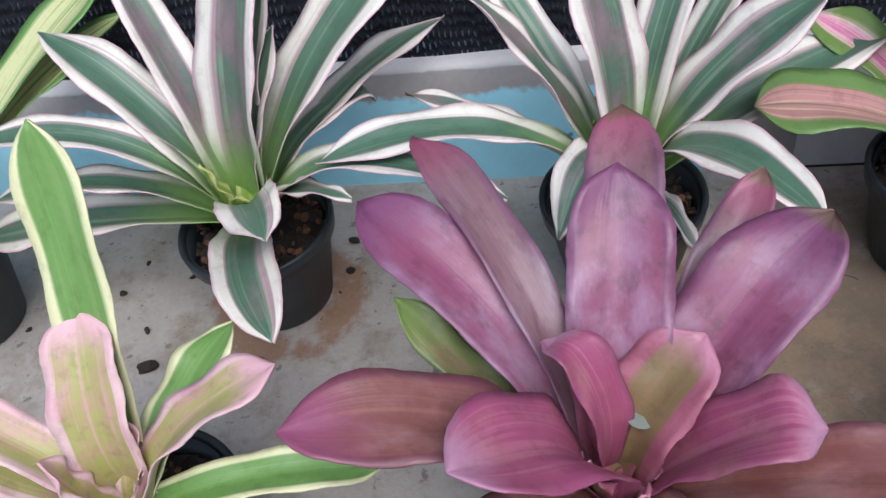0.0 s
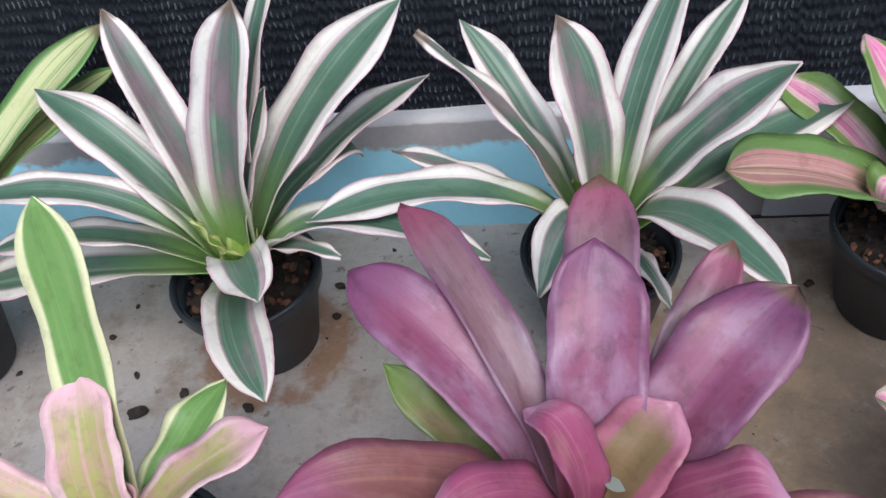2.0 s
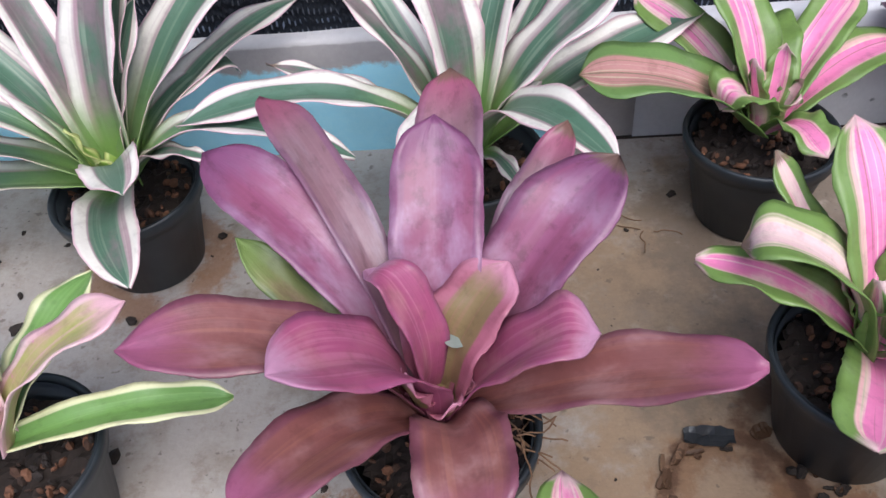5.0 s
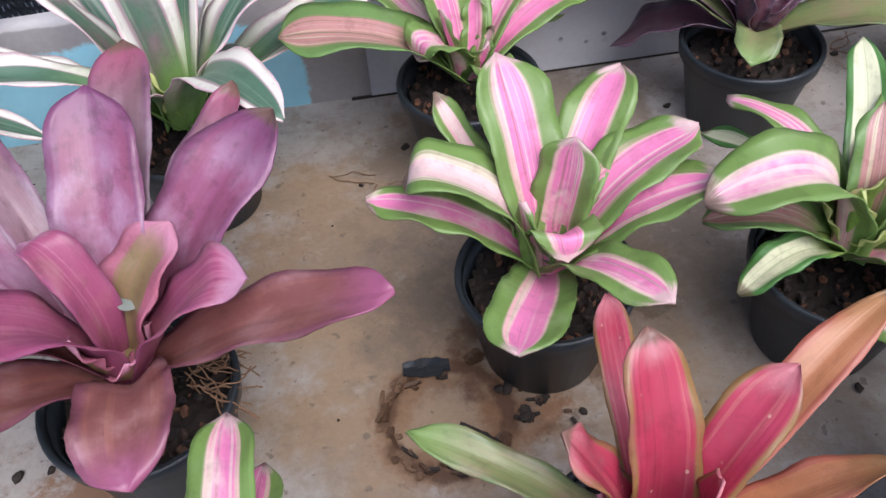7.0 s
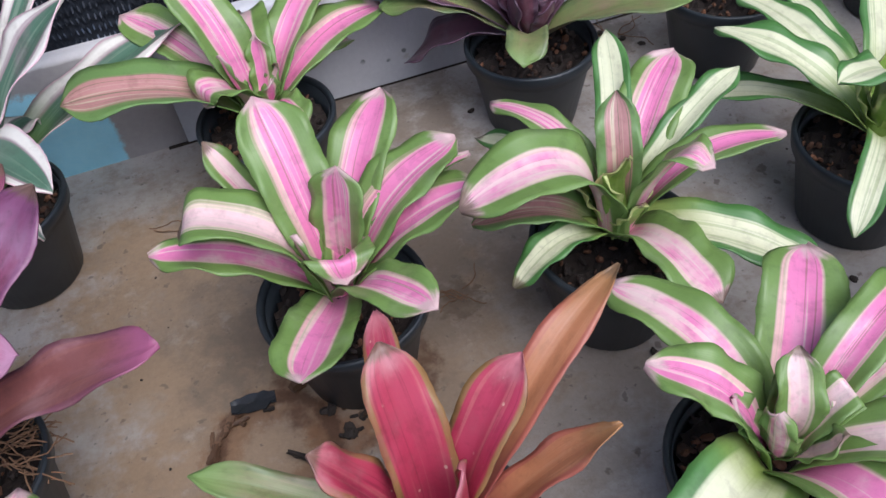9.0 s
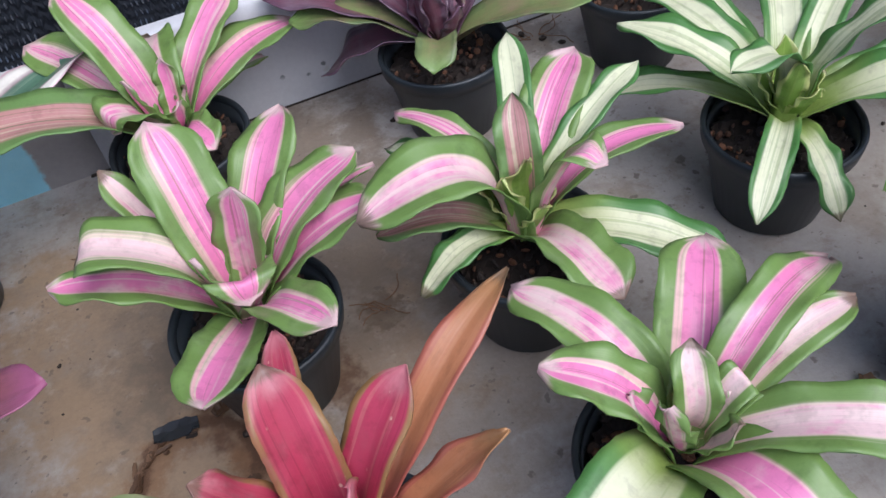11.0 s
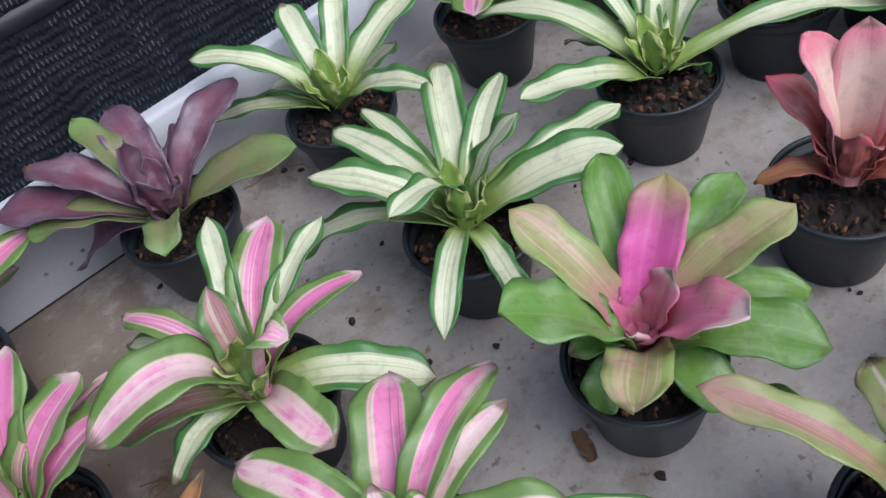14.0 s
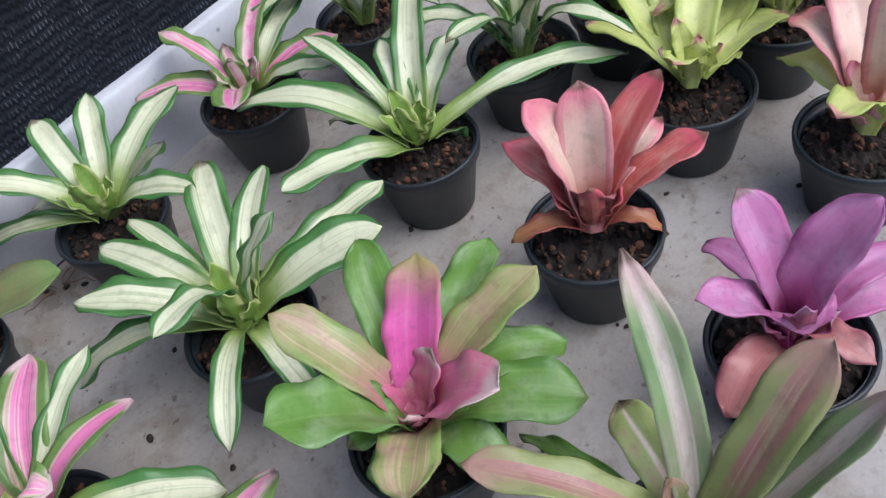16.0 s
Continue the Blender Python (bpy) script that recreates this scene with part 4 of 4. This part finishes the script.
def crumb(x, y, size, seed, material=M_DIRT, name="soil_crumb", label="dark soil crumb on the concrete", flat=0.55):
    rng = random.Random(seed)
    bm = bmesh.new()
    bmesh.ops.create_icosphere(bm, subdivisions=2, radius=size / 2)
    for v in bm.verts:
        v.co *= 1 + 0.55 * noise.noise(v.co * (2.2 / size) + Vector((seed * 3.1, 0, 0)))
    bmesh.ops.scale(bm, verts=bm.verts, vec=(1.0, rng.uniform(0.55, 0.9), flat))
    low = min(v.co.z for v in bm.verts)
    for v in bm.verts:
        v.co.z = max(0, v.co.z - low * 0.7)
    ob = tagged(new(name, mesh_of(name, bm, material, False)), label, "debris", "crumbs on the floor")
    ob.matrix_world = pose(x, y, 0.0005, 0, 0, rng.uniform(0, 360))
    return ob


for k, (x, y, size) in enumerate(CHIPS_A + CHIPS_B):
    crumb(x, y, size * 1.25, k)
rng = random.Random(5)
for k in range(70):
    crumb(rng.uniform(-0.5, 1.6), rng.uniform(-0.1, 0.8), rng.uniform(0.0015, 0.0035), 200 + k, label="tiny dark speck of soil on the concrete")


def flake(x, y, length, width, turn, material, name, label, seed, lift=0.002):
    """A thin curled piece lying on the floor."""
    rng = random.Random(seed)
    bm = bmesh.new()
    n = 8
    top, low = [], []
    for i in range(n + 1):
        u = i / n * 2 - 1
        for rows, off in ((top, 0.0012), (low, 0.0)):
            rows.append([bm.verts.new((u * length / 2, v * width / 2 * (1 - 0.35 * u * u) + 0.25 * width * noise.noise(Vector((u * 3, v, seed))), off + lift * (abs(v) + 0.5 + 0.5 * noise.noise(Vector((u * 4, v * 3, seed + 1)))))) for v in (-1, -0.4, 0.2, 1)])
    for i in range(n):
        for j in range(3):
            bm.faces.new((top[i][j], top[i + 1][j], top[i + 1][j + 1], top[i][j + 1]))
            bm.faces.new((low[i][j], low[i][j + 1], low[i + 1][j + 1], low[i + 1][j]))
        bm.faces.new((top[i][0], low[i][0], low[i + 1][0], top[i + 1][0]))
        bm.faces.new((top[i][3], top[i + 1][3], low[i + 1][3], low[i][3]))
    bm.faces.new([low[0][0], top[0][0], top[0][1], top[0][2], top[0][3], low[0][3], low[0][2], low[0][1]])
    bm.faces.new([top[n][0], low[n][0], low[n][1], low[n][2], low[n][3], top[n][3], top[n][2], top[n][1]])
    ob = tagged(new(name, mesh_of(name, bm, material, False)), label, "debris", "")
    ob.matrix_world = pose(x, y, 0.0005, 0, 0, turn)
    return ob


flake(0.328, 0.409, 0.042, 0.020, -4, M_FILM, "plastic_scrap", "glossy scrap of black plastic film on the floor", 1, 0.002)
flake(0.372, 0.412, 0.018, 0.014, 30, M_MUD, "mud_flake", "dried brown mud flake on the floor", 2)
flake(0.884, 0.158, 0.036, 0.016, 70, M_LITTER, "dry_leaf", "curled dry brown leaf scrap on the floor", 3, 0.005)
flake(0.362, 0.333, 0.040, 0.006, -40, M_DIRT, "twig", "short dark twig lying on the floor", 4, 0.003)
flake(0.405, 0.345, 0.010, 0.018, 10, M_DIRT, "mud_flake", "dark wet mud flake on the floor", 5)
rng = random.Random(9)
for k in range(44):
    a = radians(80 + rng.uniform(0, 250))
    r = 0.052 + rng.gauss(0, 0.005)
    flake(0.338 + r * math.cos(a), 0.356 + r * math.sin(a), rng.uniform(0.004, 0.019), rng.uniform(0.003, 0.009), math.degrees(a) + 90 + rng.uniform(-25, 25), rng.choice((M_MUD, M_MUD, M_DIRT, M_LITTER)), "mud_flake", "dried brown mud flake in an old pot ring", 20 + k, 0.0008)
for k in range(14):
    flake(0.415 + rng.gauss(0, 0.018), 0.36 + rng.gauss(0, 0.02), rng.uniform(0.004, 0.014), rng.uniform(0.003, 0.008), rng.uniform(0, 360), rng.choice((M_MUD, M_DIRT)), "mud_flake", "wet dark mud flake beside a pot", 90 + k, 0.0008)


def fibre(name, points, radius, material, label, parent=None):
    cu = bpy.data.curves.new(name, "CURVE")
    cu.dimensions, cu.bevel_depth, cu.bevel_resolution = "3D", radius, 1
    sp = cu.splines.new("POLY")
    sp.points.add(len(points) - 1)
    for q, c in zip(sp.points, points):
        q.co = (*c, 1)
    cu.materials.append(material)
    tmp = bpy.data.objects.new(name, cu)
    scene.collection.objects.link(tmp)
    me = bpy.data.meshes.new_from_object(tmp.evaluated_get(bpy.context.evaluated_depsgraph_get()))
    bpy.data.objects.remove(tmp)
    ob = new(name, me)
    if parent:
        ob.parent = parent
        return ob
    return tagged(ob, label, "debris")


def wander(x, y, z, heading, length, rng, steps=9, fall=0.0):
    out, h = [], heading
    for k in range(steps):
        out.append((x, y, max(0.001, z)))
        h += rng.uniform(-0.5, 0.5)
        x, y, z = x + length / steps * math.cos(h), y + length / steps * math.sin(h), z - fall / steps + rng.uniform(-0.002, 0.002)
    return out


rng = random.Random(3)
for x, y, count, spread in ((0.547, 0.448, 9, 0.035), (0.318, 0.668, 4, 0.05), (0.89, 0.785, 7, 0.05)):
    for k in range(count):
        fibre("root_fibre", wander(x + rng.uniform(-0.01, 0.01), y + rng.uniform(-0.01, 0.01), 0.002, rng.uniform(0, 6.3), spread * rng.uniform(0.6, 1.4), rng), 0.0006, M_ROOT, "dry root fibre lying on the floor")
for k in range(44):
    a = -0.35 + k * 0.03
    r = rng.uniform(0.035, 0.066)
    fibre("root_fibre", wander(0.108 + r * math.cos(a), 0.364 + r * math.sin(a), POT_H - 0.006 + rng.uniform(0, 0.014), a + rng.uniform(-1.3, 1.3), rng.uniform(0.02, 0.055), rng, 8, rng.uniform(-0.004, 0.03)), 0.0007, M_ROOT, "dry brown root fibre spilling over the pot")
bm = lathe([(0.0001, 0.0), (0.005, 0.0), (0.0095, 0.0003)], 24)
water = tagged(new("cup_water", mesh_of("cup_water", bm, M_WATER)), "clear rain water standing in the leaf cup", "water")
water.matrix_world = pose(0.126, 0.382, 0.185)
